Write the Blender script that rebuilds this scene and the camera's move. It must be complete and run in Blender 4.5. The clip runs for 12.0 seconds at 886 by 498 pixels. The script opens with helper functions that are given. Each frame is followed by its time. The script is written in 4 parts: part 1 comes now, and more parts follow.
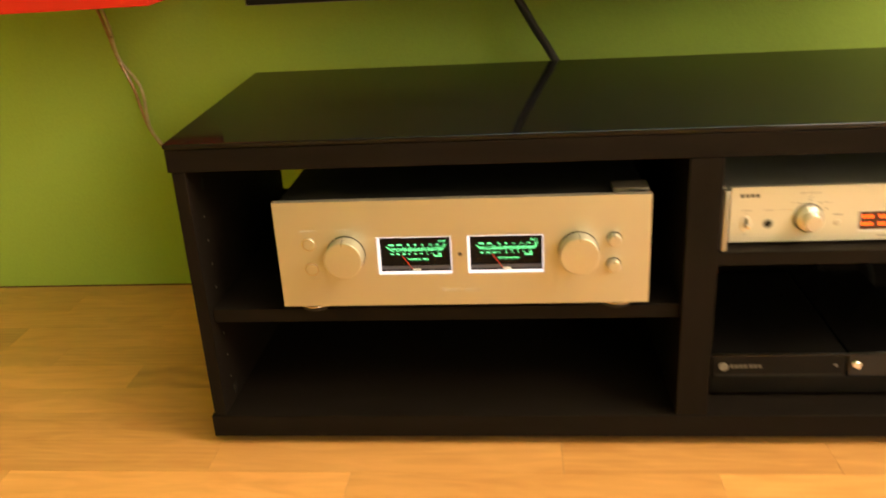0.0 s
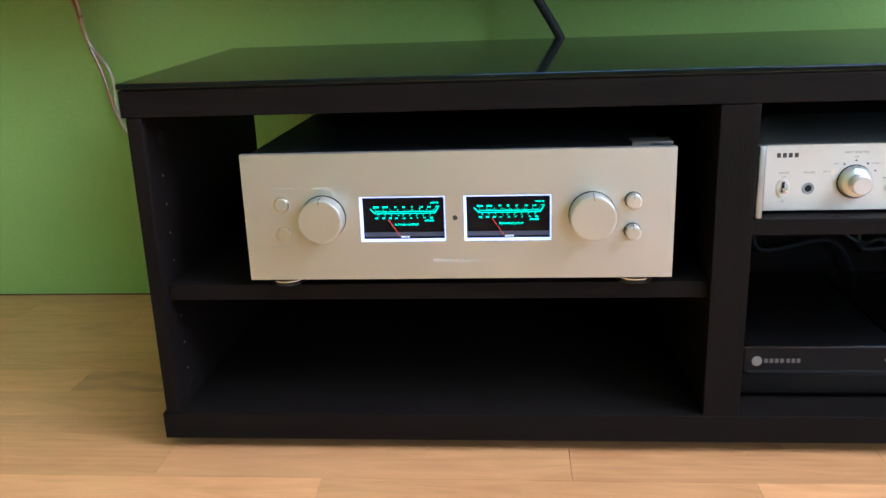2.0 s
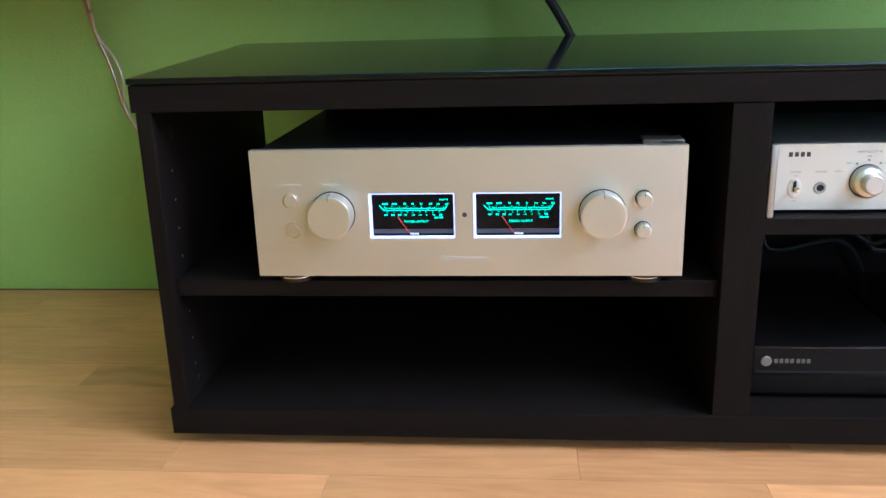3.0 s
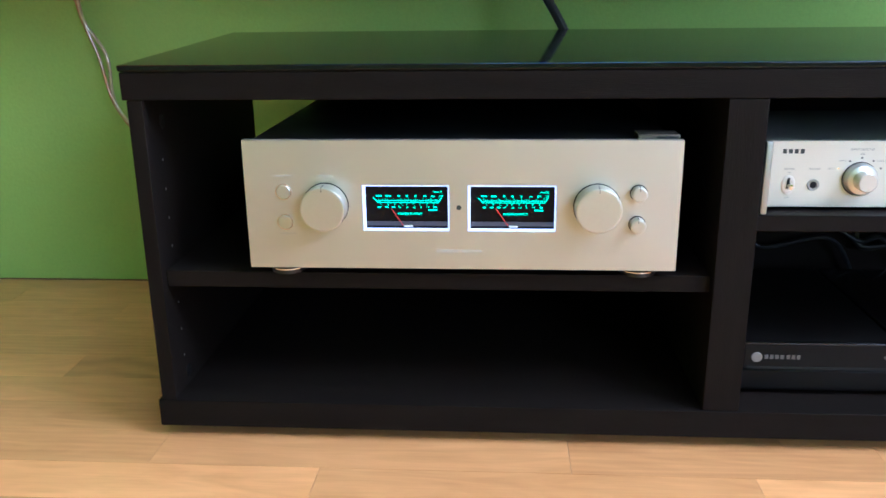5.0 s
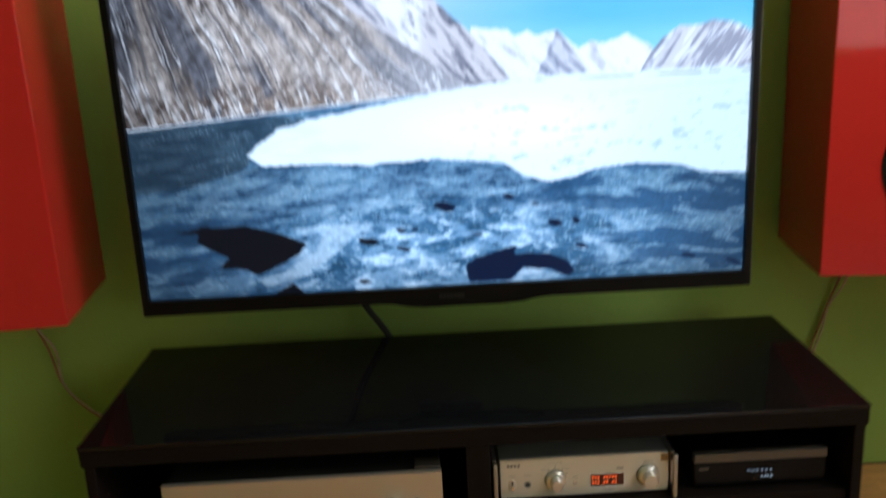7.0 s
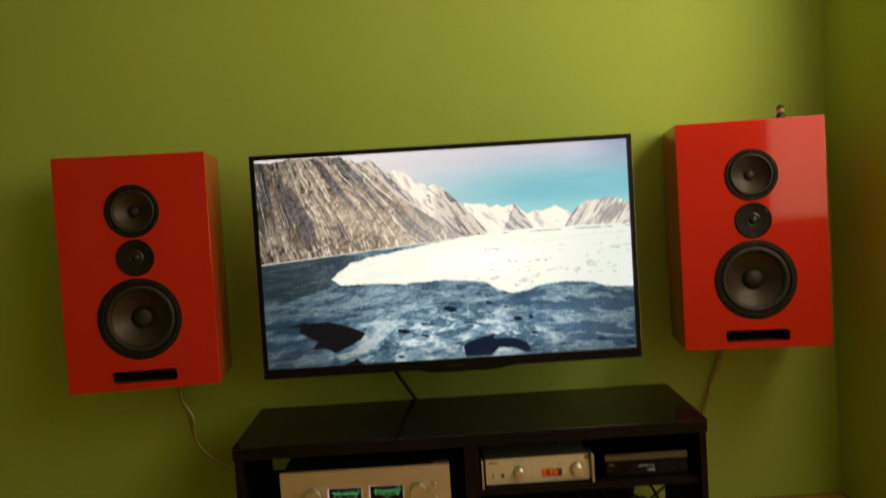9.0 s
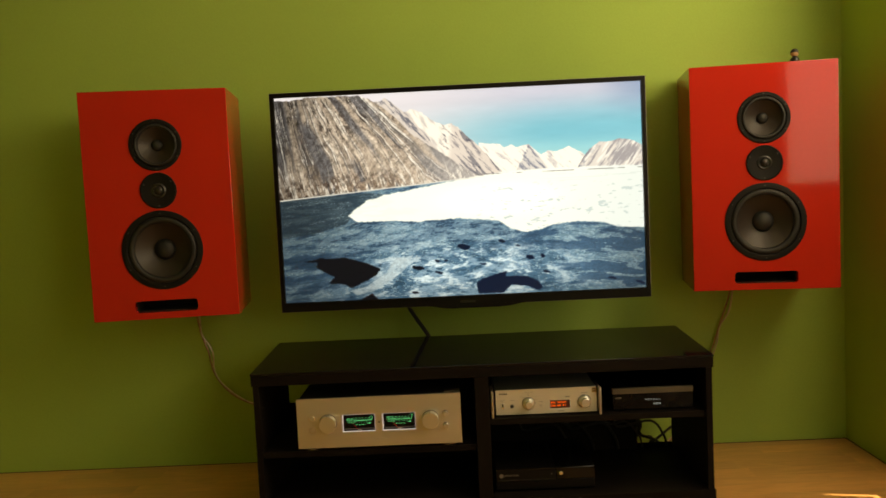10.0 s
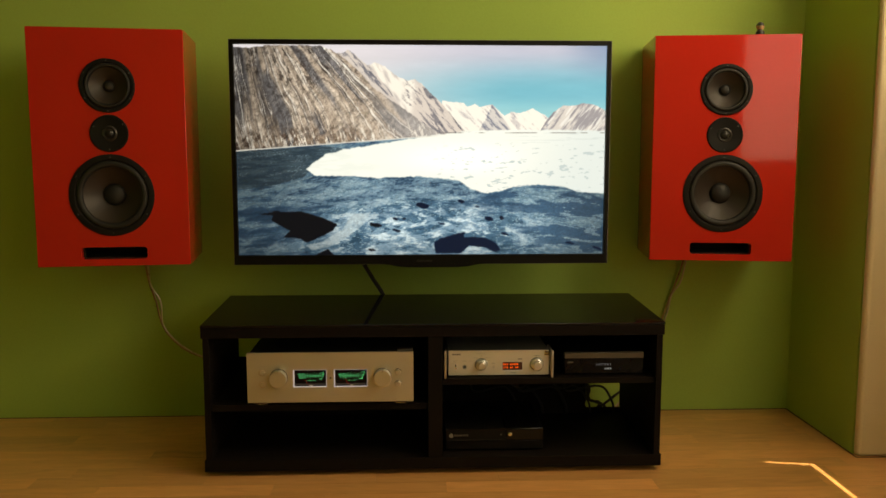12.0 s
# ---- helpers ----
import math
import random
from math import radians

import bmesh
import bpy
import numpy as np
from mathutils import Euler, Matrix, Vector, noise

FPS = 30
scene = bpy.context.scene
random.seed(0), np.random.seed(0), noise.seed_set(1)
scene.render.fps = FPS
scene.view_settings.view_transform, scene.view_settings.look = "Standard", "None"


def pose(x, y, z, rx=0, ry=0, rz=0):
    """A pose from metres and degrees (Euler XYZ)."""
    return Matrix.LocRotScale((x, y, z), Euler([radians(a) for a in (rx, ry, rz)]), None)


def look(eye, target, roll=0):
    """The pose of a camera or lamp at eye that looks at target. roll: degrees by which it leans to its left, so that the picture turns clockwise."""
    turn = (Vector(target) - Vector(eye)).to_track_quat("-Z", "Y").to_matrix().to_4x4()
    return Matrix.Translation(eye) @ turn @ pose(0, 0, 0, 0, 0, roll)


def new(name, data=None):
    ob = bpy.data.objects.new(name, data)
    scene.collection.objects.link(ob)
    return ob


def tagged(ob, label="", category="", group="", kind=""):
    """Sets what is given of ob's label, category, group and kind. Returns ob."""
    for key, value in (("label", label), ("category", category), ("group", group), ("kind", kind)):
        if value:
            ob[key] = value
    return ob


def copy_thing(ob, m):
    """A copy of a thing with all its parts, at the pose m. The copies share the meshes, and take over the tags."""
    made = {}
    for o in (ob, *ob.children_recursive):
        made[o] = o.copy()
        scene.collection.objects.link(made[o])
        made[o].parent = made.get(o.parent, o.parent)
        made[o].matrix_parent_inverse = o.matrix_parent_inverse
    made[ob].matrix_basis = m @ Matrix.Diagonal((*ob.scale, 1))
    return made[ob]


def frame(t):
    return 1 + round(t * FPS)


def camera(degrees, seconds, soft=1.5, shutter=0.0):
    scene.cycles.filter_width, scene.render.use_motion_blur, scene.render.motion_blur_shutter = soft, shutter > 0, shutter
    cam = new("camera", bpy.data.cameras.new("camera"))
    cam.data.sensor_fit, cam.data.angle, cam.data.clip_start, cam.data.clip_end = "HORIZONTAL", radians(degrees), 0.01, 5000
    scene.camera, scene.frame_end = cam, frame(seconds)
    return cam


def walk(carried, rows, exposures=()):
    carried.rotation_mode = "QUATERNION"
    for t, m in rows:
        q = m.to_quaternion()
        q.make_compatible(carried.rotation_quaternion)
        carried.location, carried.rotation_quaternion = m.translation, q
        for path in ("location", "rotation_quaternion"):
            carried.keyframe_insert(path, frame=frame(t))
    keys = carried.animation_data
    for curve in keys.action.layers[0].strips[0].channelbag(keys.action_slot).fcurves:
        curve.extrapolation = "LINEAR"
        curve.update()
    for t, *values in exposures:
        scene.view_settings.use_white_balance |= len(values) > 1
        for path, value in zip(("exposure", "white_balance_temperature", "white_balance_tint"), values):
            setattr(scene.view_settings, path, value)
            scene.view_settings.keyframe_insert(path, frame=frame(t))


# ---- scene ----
cam = camera(55.5, 12.0, shutter=0.6)
PATH = [
    (0, (0.412, -0.916, 0.645), (0.223, 0.931, -0.099), -3.3),
    (0.5, (0.387, -0.854, 0.586), (0.142, 1.025, -0.054), -2.2),
    (1, (0.391, -0.839, 0.511), (0.182, 1.057, -0.091), -1.7),
    (1.5, (0.396, -0.831, 0.488), (0.225, 1.076, -0.089), -2.0),
    (2, (0.396, -0.832, 0.485), (0.232, 1.078, -0.087), -2.0),
    (2.5, (0.394, -0.832, 0.482), (0.228, 1.078, -0.087), -1.9),
    (3, (0.392, -0.83, 0.483), (0.215, 1.078, -0.092), -1.7),
    (4.8, (0.378, -0.828, 0.48), (0.229, 1.079, -0.102), -0.9),
    (5, (0.379, -0.827, 0.481), (0.246, 1.08, -0.109), -0.7),
    (5.5, (0.395, -0.84, 0.501), (0.32, 1.053, -0.142), 1.2),
    (6, (0.434, -0.887, 0.626), (0.499, 0.997, -0.043), -0.8),
    (6.5, (0.515, -1.007, 0.851), (0.54, 0.9, 0.249), -1.8),
    (7, (0.56, -1.192, 1.01), (0.589, 0.743, 0.505), -2.8),
    (7.2, (0.55, -1.312, 1.049), (0.571, 0.644, 0.629), -2.2),
    (8.8, (0.56, -2.114, 1.014), (0.511, -0.116, 0.94), -1.5),
    (9, (0.566, -2.154, 0.994), (0.576, -0.156, 0.902), -3.5),
    (9.5, (0.571, -2.207, 0.922), (0.508, -0.214, 0.77), -3.0),
    (10, (0.569, -2.212, 0.889), (0.535, -0.218, 0.741), -2.7),
    (10.5, (0.53, -2.223, 0.877), (0.451, -0.229, 0.748), 1.4),
    (11, (0.545, -2.204, 0.88), (0.498, -0.216, 0.666), 0.2),
    (11.5, (0.556, -2.193, 0.87), (0.626, -0.207, 0.65), -1.1),
    (12, (0.549, -2.19, 0.873), (0.629, -0.205, 0.637), 0.0),
]
EXPOSURES = [(0.0, 2.76, 9600, 11), (0.5, 2.70, 6600, 12), (1.0, 2.76, 5150, 14), (1.5, 2.76, 4450, 15), (3.0, 2.76, 4450, 15), (5.0, 2.91, 4330, 11), (5.5, 2.98, 4330, 12), (6.0, 3.00, 4200, 11), (6.5, 2.25, 5600, 10), (7.2, 0.90, 6000, 10), (8.8, 0.84, 9900, 10), (9.5, 1.03, 10400, 9), (10.5, 1.05, 10500, 9), (11.0, 1.01, 10400, 9), (12.0, 0.90, 9900, 10)]
walk(cam, [(t, look(eye, target, roll)) for t, eye, target, roll in PATH], EXPOSURES)
SUN_POWER, SIDE_POWER, BACK_POWER, SCREEN_POWER = 5.0, 13.0, 7.0, 0.74

# ---- light ----
SUN_DIR = Vector((-0.631, 0.122, -0.766))
world = bpy.data.worlds.new("sky")
scene.world = world
world.use_nodes = True
wn = world.node_tree.nodes
sky = wn.new("ShaderNodeTexSky")
sky.sky_type, sky.sun_disc = 'NISHITA', False
sky.sun_elevation, sky.sun_rotation = radians(50), radians(101)
wn["Background"].inputs[1].default_value = 0.06
world.node_tree.links.new(sky.outputs[0], wn["Background"].inputs[0])


def lamp(name, kind, energy, colour, m, size=(1, 1), angle=0.5):
    d = bpy.data.lights.new(name, kind)
    d.energy, d.color = energy, colour
    if kind == 'AREA':
        d.shape, d.size, d.size_y = 'RECTANGLE', size[0], size[1]
    else:
        d.angle = radians(angle)
    ob = new(name, d)
    ob.matrix_world = m
    return ob


lamp("sun", 'SUN', SUN_POWER, (1.0, 0.94, 0.82), look(-8 * SUN_DIR, (0, 0, 0)))
# daylight that the blind and the panes let into the room
lamp("side_window_light", 'AREA', SIDE_POWER, (1.0, 0.93, 0.80), look((1.99, -0.72, 1.68), (0.99, -0.72, 1.68)), (1.30, 1.02))
lamp("back_window_light", 'AREA', BACK_POWER, (1.0, 0.95, 0.87), look((2.45, -3.57, 1.55), (2.45, -2.57, 1.55)), (1.20, 1.50))


# ---- materials ----
def mat(name, colour, rough=0.5, metal=0.0, var=0.12, scale=8.0, fine=120.0, bump=0.05, stretch=(1, 1, 1), spec=0.5, coat=0.0, per_object=0.0, rough_var=0.08, bump_dist=0.002):
    """A surface with broad stains and fine grain; stretch sets the grain's run."""
    m = bpy.data.materials.new(name)
    m.use_nodes = True
    nt = m.node_tree
    n, l = nt.nodes, nt.links
    b = n["Principled BSDF"]
    b.inputs["Metallic"].default_value = metal
    b.inputs["Specular IOR Level"].default_value = spec
    b.inputs["Coat Weight"].default_value = coat
    b.inputs["Coat Roughness"].default_value = 0.03
    tc = n.new("ShaderNodeTexCoord")
    mp = n.new("ShaderNodeMapping")
    mp.inputs["Scale"].default_value = stretch
    l.new(tc.outputs["Object"], mp.inputs["Vector"])
    big = n.new("ShaderNodeTexNoise")
    big.inputs["Scale"].default_value, big.inputs["Detail"].default_value = scale, 4
    small = n.new("ShaderNodeTexNoise")
    small.inputs["Scale"].default_value, small.inputs["Detail"].default_value = fine, 3
    l.new(mp.outputs[0], big.inputs["Vector"])
    l.new(mp.outputs[0], small.inputs["Vector"])
    add = n.new("ShaderNodeMath")
    add.operation = 'MULTIPLY_ADD'
    add.inputs[1].default_value = 0.45
    l.new(small.outputs["Fac"], add.inputs[0])
    l.new(big.outputs["Fac"], add.inputs[2])
    ramp = n.new("ShaderNodeMapRange")
    ramp.inputs["From Min"].default_value, ramp.inputs["From Max"].default_value = 0.45, 1.0
    ramp.inputs["To Min"].default_value, ramp.inputs["To Max"].default_value = 1 - var, 1 + var
    l.new(add.outputs[0], ramp.inputs["Value"])
    mul = n.new("ShaderNodeVectorMath")
    mul.operation = 'SCALE'
    mul.inputs[0].default_value = colour
    l.new(ramp.outputs[0], mul.inputs["Scale"])
    out = mul.outputs[0]
    if per_object:
        info = n.new("ShaderNodeObjectInfo")
        hsv = n.new("ShaderNodeHueSaturation")
        mr = n.new("ShaderNodeMapRange")
        mr.inputs["To Min"].default_value, mr.inputs["To Max"].default_value = 1 - per_object, 1 + per_object
        l.new(info.outputs["Random"], mr.inputs["Value"])
        l.new(mr.outputs[0], hsv.inputs["Value"])
        l.new(out, hsv.inputs["Color"])
        out = hsv.outputs[0]
    l.new(out, b.inputs["Base Color"])
    rr = n.new("ShaderNodeMapRange")
    rr.inputs["To Min"].default_value, rr.inputs["To Max"].default_value = max(0.02, rough - rough_var), min(1, rough + rough_var)
    l.new(big.outputs["Fac"], rr.inputs["Value"])
    l.new(rr.outputs[0], b.inputs["Roughness"])
    if bump:
        bp = n.new("ShaderNodeBump")
        bp.inputs["Strength"].default_value, bp.inputs["Distance"].default_value = bump, bump_dist
        l.new(small.outputs["Fac"], bp.inputs["Height"])
        l.new(bp.outputs[0], b.inputs["Normal"])
    return m


def glow(name, colour, strength, base=(0.01, 0.01, 0.01)):
    m = bpy.data.materials.new(name)
    m.use_nodes = True
    b = m.node_tree.nodes["Principled BSDF"]
    b.inputs["Base Color"].default_value = (*base, 1)
    b.inputs["Emission Color"].default_value = (*colour, 1)
    b.inputs["Emission Strength"].default_value = strength
    b.inputs["Roughness"].default_value = 0.35
    return m


def wood(name, dark, light, per_object=0.1, flames=-0.22, plain=0.55, curl=(5, 34, 34)):
    """Lacquered strip wood: long fibres, pores, and a tone that differs from strip to strip."""
    m = bpy.data.materials.new(name)
    m.use_nodes = True
    n, l = m.node_tree.nodes, m.node_tree.links
    b = n["Principled BSDF"]
    tc = n.new("ShaderNodeTexCoord")
    info = n.new("ShaderNodeObjectInfo")
    off = n.new("ShaderNodeVectorMath")
    off.operation = 'MULTIPLY_ADD'
    off.inputs[1].default_value = (37, 19, 5)
    l.new(info.outputs["Random"], off.inputs[0])
    l.new(tc.outputs["Object"], off.inputs[2])
    mp = n.new("ShaderNodeMapping")
    mp.inputs["Scale"].default_value = (3.6, 17, 17)
    l.new(off.outputs[0], mp.inputs["Vector"])
    fib = n.new("ShaderNodeTexNoise")
    fib.inputs["Scale"].default_value, fib.inputs["Detail"].default_value, fib.inputs["Distortion"].default_value = 1.6, 5, 1.6
    l.new(mp.outputs[0], fib.inputs["Vector"])
    mp2 = n.new("ShaderNodeMapping")
    mp2.inputs["Scale"].default_value = (14, 420, 420)
    l.new(off.outputs[0], mp2.inputs["Vector"])
    pore = n.new("ShaderNodeTexNoise")
    pore.inputs["Scale"].default_value, pore.inputs["Detail"].default_value = 1.0, 2
    l.new(mp2.outputs[0], pore.inputs["Vector"])
    mix = n.new("ShaderNodeMath")
    mix.operation = 'MULTIPLY_ADD'
    mix.inputs[1].default_value = 0.28
    l.new(pore.outputs["Fac"], mix.inputs[0])
    l.new(fib.outputs["Fac"], mix.inputs[2])
    # flame grain on some of the strips
    mp3 = n.new("ShaderNodeMapping")
    mp3.inputs["Scale"].default_value = curl
    l.new(off.outputs[0], mp3.inputs["Vector"])
    flame = n.new("ShaderNodeTexWave")
    flame.wave_type, flame.rings_direction = 'RINGS', 'X'
    flame.inputs["Scale"].default_value, flame.inputs["Distortion"].default_value, flame.inputs["Detail"].default_value = 0.9, 5.0, 3
    flame.inputs["Detail Scale"].default_value = 0.5
    l.new(mp3.outputs[0], flame.inputs["Vector"])
    pick = n.new("ShaderNodeMath")
    pick.operation, pick.inputs[1].default_value, pick.inputs[2].default_value = 'MULTIPLY_ADD', 37.0, 0.0
    l.new(info.outputs["Random"], pick.inputs[0])
    frac = n.new("ShaderNodeMath")
    frac.operation = 'FRACT'
    l.new(pick.outputs[0], frac.inputs[0])
    some = n.new("ShaderNodeMapRange")
    some.inputs["From Min"].default_value, some.inputs["From Max"].default_value, some.inputs["To Max"].default_value = plain, 1.0, flames
    l.new(frac.outputs[0], some.inputs["Value"])
    grain = n.new("ShaderNodeMath")
    grain.operation = 'MULTIPLY_ADD'
    l.new(flame.outputs["Fac"], grain.inputs[0])
    l.new(some.outputs[0], grain.inputs[1])
    l.new(mix.outputs[0], grain.inputs[2])
    cr = n.new("ShaderNodeValToRGB")
    cr.color_ramp.elements[0].position, cr.color_ramp.elements[0].color = 0.28, (*dark, 1)
    cr.color_ramp.elements[1].position, cr.color_ramp.elements[1].color = 0.82, (*light, 1)
    l.new(grain.outputs[0], cr.inputs["Fac"])
    hsv = n.new("ShaderNodeHueSaturation")
    mr = n.new("ShaderNodeMapRange")
    mr.inputs["To Min"].default_value, mr.inputs["To Max"].default_value = 1 - per_object, 1 + per_object
    l.new(info.outputs["Random"], mr.inputs["Value"])
    l.new(mr.outputs[0], hsv.inputs["Value"])
    l.new(cr.outputs[0], hsv.inputs["Color"])
    l.new(hsv.outputs[0], b.inputs["Base Color"])
    b.inputs["Roughness"].default_value = 0.40
    b.inputs["Coat Weight"].default_value, b.inputs["Coat Roughness"].default_value, b.inputs["Coat IOR"].default_value = 0.6, 0.32, 1.6
    bp = n.new("ShaderNodeBump")
    bp.inputs["Strength"].default_value, bp.inputs["Distance"].default_value = 0.06, 0.001
    l.new(pore.outputs["Fac"], bp.inputs["Height"])
    l.new(bp.outputs[0], b.inputs["Normal"])
    return m


GREEN = mat("lime_green_wall_paint", (0.345, 0.515, 0.118), 0.75, var=0.08, scale=1.6, fine=220, bump=0.25, spec=0.3)
CREAM = mat("cream_wall_paint", (0.76, 0.64, 0.44), 0.8, var=0.05, scale=2, fine=200, bump=0.2, spec=0.3)
WHITE = mat("white_ceiling_paint", (0.78, 0.77, 0.74), 0.85, var=0.03, scale=2, fine=150, bump=0.2, spec=0.3)
OAK = wood("oiled_oak_strip", (0.585, 0.262, 0.086), (0.80, 0.405, 0.155), 0.15)
OAK_FLAME = wood("oiled_oak_flame_strip", (0.47, 0.205, 0.070), (0.77, 0.385, 0.145), 0.02, -0.40, -1.0, (30, 9, 9))
JOINT = mat("dark_joint", (0.16, 0.09, 0.045), 0.9, var=0.2, bump=0)
FOIL = mat("black_brown_wood_foil", (0.0098, 0.0074, 0.0062), 0.55, var=0.25, scale=5, fine=60, bump=0.18, stretch=(1.5, 14, 14), spec=0.06)
FOIL_V = mat("black_brown_wood_foil_upright", (0.0098, 0.0074, 0.0062), 0.55, var=0.25, scale=5, fine=60, bump=0.18, stretch=(14, 14, 1.5), spec=0.06)
GLASS_TOP = mat("black_glass", (0.006, 0.006, 0.006), 0.07, var=0.3, scale=6, fine=40, bump=0.0, spec=0.30, rough_var=0.03)
ALU = mat("satin_aluminium", (0.59, 0.557, 0.493), 0.46, metal=0.80, var=0.03, scale=3, fine=260, bump=0.05, stretch=(0.25, 6, 6), rough_var=0.04, bump_dist=0.0004)
ALU_TURNED = mat("turned_aluminium", (0.60, 0.572, 0.515), 0.40, metal=0.8, var=0.04, scale=10, fine=300, bump=0.04, bump_dist=0.0003)
HANDLE = mat("satin_handle_metal", (0.42, 0.405, 0.375), 0.42, metal=0.85, var=0.04, scale=20, fine=260, bump=0.02)
DAC_FRONT = mat("pale_satin_aluminium", (0.70, 0.67, 0.585), 0.50, metal=0.45, var=0.03, scale=3, fine=260, bump=0.05, stretch=(0.25, 6, 6), rough_var=0.04, bump_dist=0.0004)
SATIN = mat("satin_silver_knob", (0.72, 0.70, 0.66), 0.30, metal=0.75, var=0.03, scale=20, fine=200, bump=0.0)
CHROME = mat("polished_metal", (0.78, 0.77, 0.75), 0.16, metal=1.0, var=0.03, bump=0, rough_var=0.05)
BLACK_METAL = mat("black_powder_coat", (0.0075, 0.0075, 0.0075), 0.5, var=0.3, scale=20, fine=600, bump=0.15, bump_dist=0.0005)
GREY_METAL = mat("grey_sheet_metal", (0.30, 0.31, 0.29), 0.42, metal=0.25, var=0.08, scale=14, fine=300, bump=0.04)
SILVER_GREY = mat("grey_metal", (0.22, 0.217, 0.205), 0.40, metal=0.5, var=0.08, scale=20, fine=300, bump=0.03)
PLASTIC = mat("black_plastic", (0.0075, 0.0070, 0.0070), 0.38, var=0.25, scale=15, fine=500, bump=0.06, bump_dist=0.0005)
DULL_PLASTIC = mat("dull_black_plastic", (0.0048, 0.0042, 0.0040), 0.45, var=0.25, scale=15, fine=500, bump=0.06, bump_dist=0.0005, spec=0.15)
SMOKED = mat("smoked_black_window", (0.0035, 0.0032, 0.0032), 0.18, var=0.2, scale=15, fine=300, bump=0.0, spec=0.12, rough_var=0.03)
GLOSS_PLASTIC = mat("glossy_black_plastic", (0.0046, 0.0042, 0.0042), 0.12, var=0.2, scale=15, fine=300, bump=0.0, spec=0.3, rough_var=0.04)
RED = mat("glossy_red_lacquer", (0.53, 0.024, 0.020), 0.055, var=0.05, scale=5, fine=90, bump=0.012, spec=0.32, rough_var=0.02)
CONE = mat("brown_black_cone", (0.021, 0.014, 0.010), 0.5, var=0.2, scale=30, fine=300, bump=0.08)
DRIVER_FRAME = mat("dull_black_driver_frame", (0.0065, 0.006, 0.0055), 0.6, var=0.2, scale=40, fine=500, bump=0.08, spec=0.2)
RUBBER = mat("black_rubber", (0.007, 0.007, 0.0065), 0.6, var=0.2, scale=40, fine=500, bump=0.08)
HOLE = mat("black_opening", (0.004, 0.004, 0.004), 0.8, var=0.2, bump=0)
CABLE = mat("black_cable_sheath", (0.012, 0.012, 0.013), 0.45, var=0.2, scale=40, fine=300, bump=0.05)
COPPER = mat("clear_speaker_cable", (0.36, 0.20, 0.10), 0.30, metal=0.3, var=0.25, scale=60, fine=300, bump=0.1, coat=0.5)
COPPER_PALE = mat("clear_tinned_speaker_cable", (0.50, 0.42, 0.30), 0.30, metal=0.3, var=0.25, scale=60, fine=300, bump=0.1, coat=0.5)
INK = mat("dark_print", (0.05, 0.05, 0.05), 0.6, var=0.1, bump=0)
PALE_INK = mat("pale_grey_print", (0.52, 0.495, 0.44), 0.6, var=0.05, bump=0)
DIM_INK = mat("dim_grey_print", (0.11, 0.10, 0.09), 0.6, var=0.05, bump=0)
GREY_INK = mat("grey_print", (0.30, 0.29, 0.27), 0.6, var=0.05, bump=0)
BAND = mat("dark_bronze_metal", (0.115, 0.100, 0.082), 0.42, metal=0.5, var=0.08, scale=20, fine=300, bump=0.03, stretch=(0.3, 6, 6))
GOLD = mat("gold_sticker", (0.50, 0.34, 0.10), 0.35, metal=0.6, var=0.1, scale=60, bump=0)
METER_FACE = mat("dark_brown_meter_face", (0.009, 0.0076, 0.0076), 0.25, var=0.2, scale=30, bump=0, spec=0.08)
BLIND = mat("white_blind_fabric", (0.75, 0.72, 0.66), 0.85, var=0.04, scale=10, fine=800, bump=0.2)
FRAME_PAINT = mat("white_window_paint", (0.78, 0.77, 0.74), 0.4, var=0.03, scale=6, bump=0.04)
SOCKET = mat("white_socket_plastic", (0.75, 0.74, 0.70), 0.4, var=0.03, bump=0)
TAN = mat("tan_painted_resin", (0.42, 0.26, 0.13), 0.5, var=0.15, scale=80, bump=0.02)
G_GREEN = glow("meter_green", (0.06, 0.80, 0.36), 0.54)
G_RIM = glow("meter_rim_light", (0.62, 0.66, 1.0), 0.19, (0.6, 0.6, 0.6))
G_RIM_DIM = glow("meter_floor_light", (0.40, 0.40, 0.62), 0.007, (0.05, 0.05, 0.06))
G_NEEDLE = glow("meter_needle_red", (0.55, 0.02, 0.01), 0.150, (0.5, 0.02, 0.01))
G_ORANGE = glow("display_orange", (1.0, 0.12, 0.02), 0.560)
G_DISPLAY = glow("display_red_ground", (0.30, 0.010, 0.0), 0.036)
G_WHITE = glow("display_white", (0.65, 0.82, 1.0), 0.17)
G_LED = glow("led_warm", (1.0, 0.6, 0.2), 0.480)
G_FRAME = mat("white_display_frame", (0.75, 0.74, 0.72), 0.3, var=0.02, bump=0)
PANE = bpy.data.materials.new("window_glass")
PANE.use_nodes = True
PANE.node_tree.nodes["Principled BSDF"].inputs["Transmission Weight"].default_value = 1.0
PANE.node_tree.nodes["Principled BSDF"].inputs["Roughness"].default_value = 0.0


# ---- building helpers ----
def thing(name, m, label, category, group="", kind=""):
    e = new(name)
    e.empty_display_size = 0.05
    e.matrix_world = m
    return tagged(e, label, category, group, kind)


def finish(name, bm, material, smooth=True):
    bmesh.ops.recalc_face_normals(bm, faces=bm.faces)
    me = bpy.data.meshes.new(name)
    bm.to_mesh(me)
    bm.free()
    for m in (material if isinstance(material, (list, tuple)) else [material]):
        me.materials.append(m)
    if smooth:
        me.shade_smooth()
        me.set_sharp_from_angle(angle=radians(21))
    return me


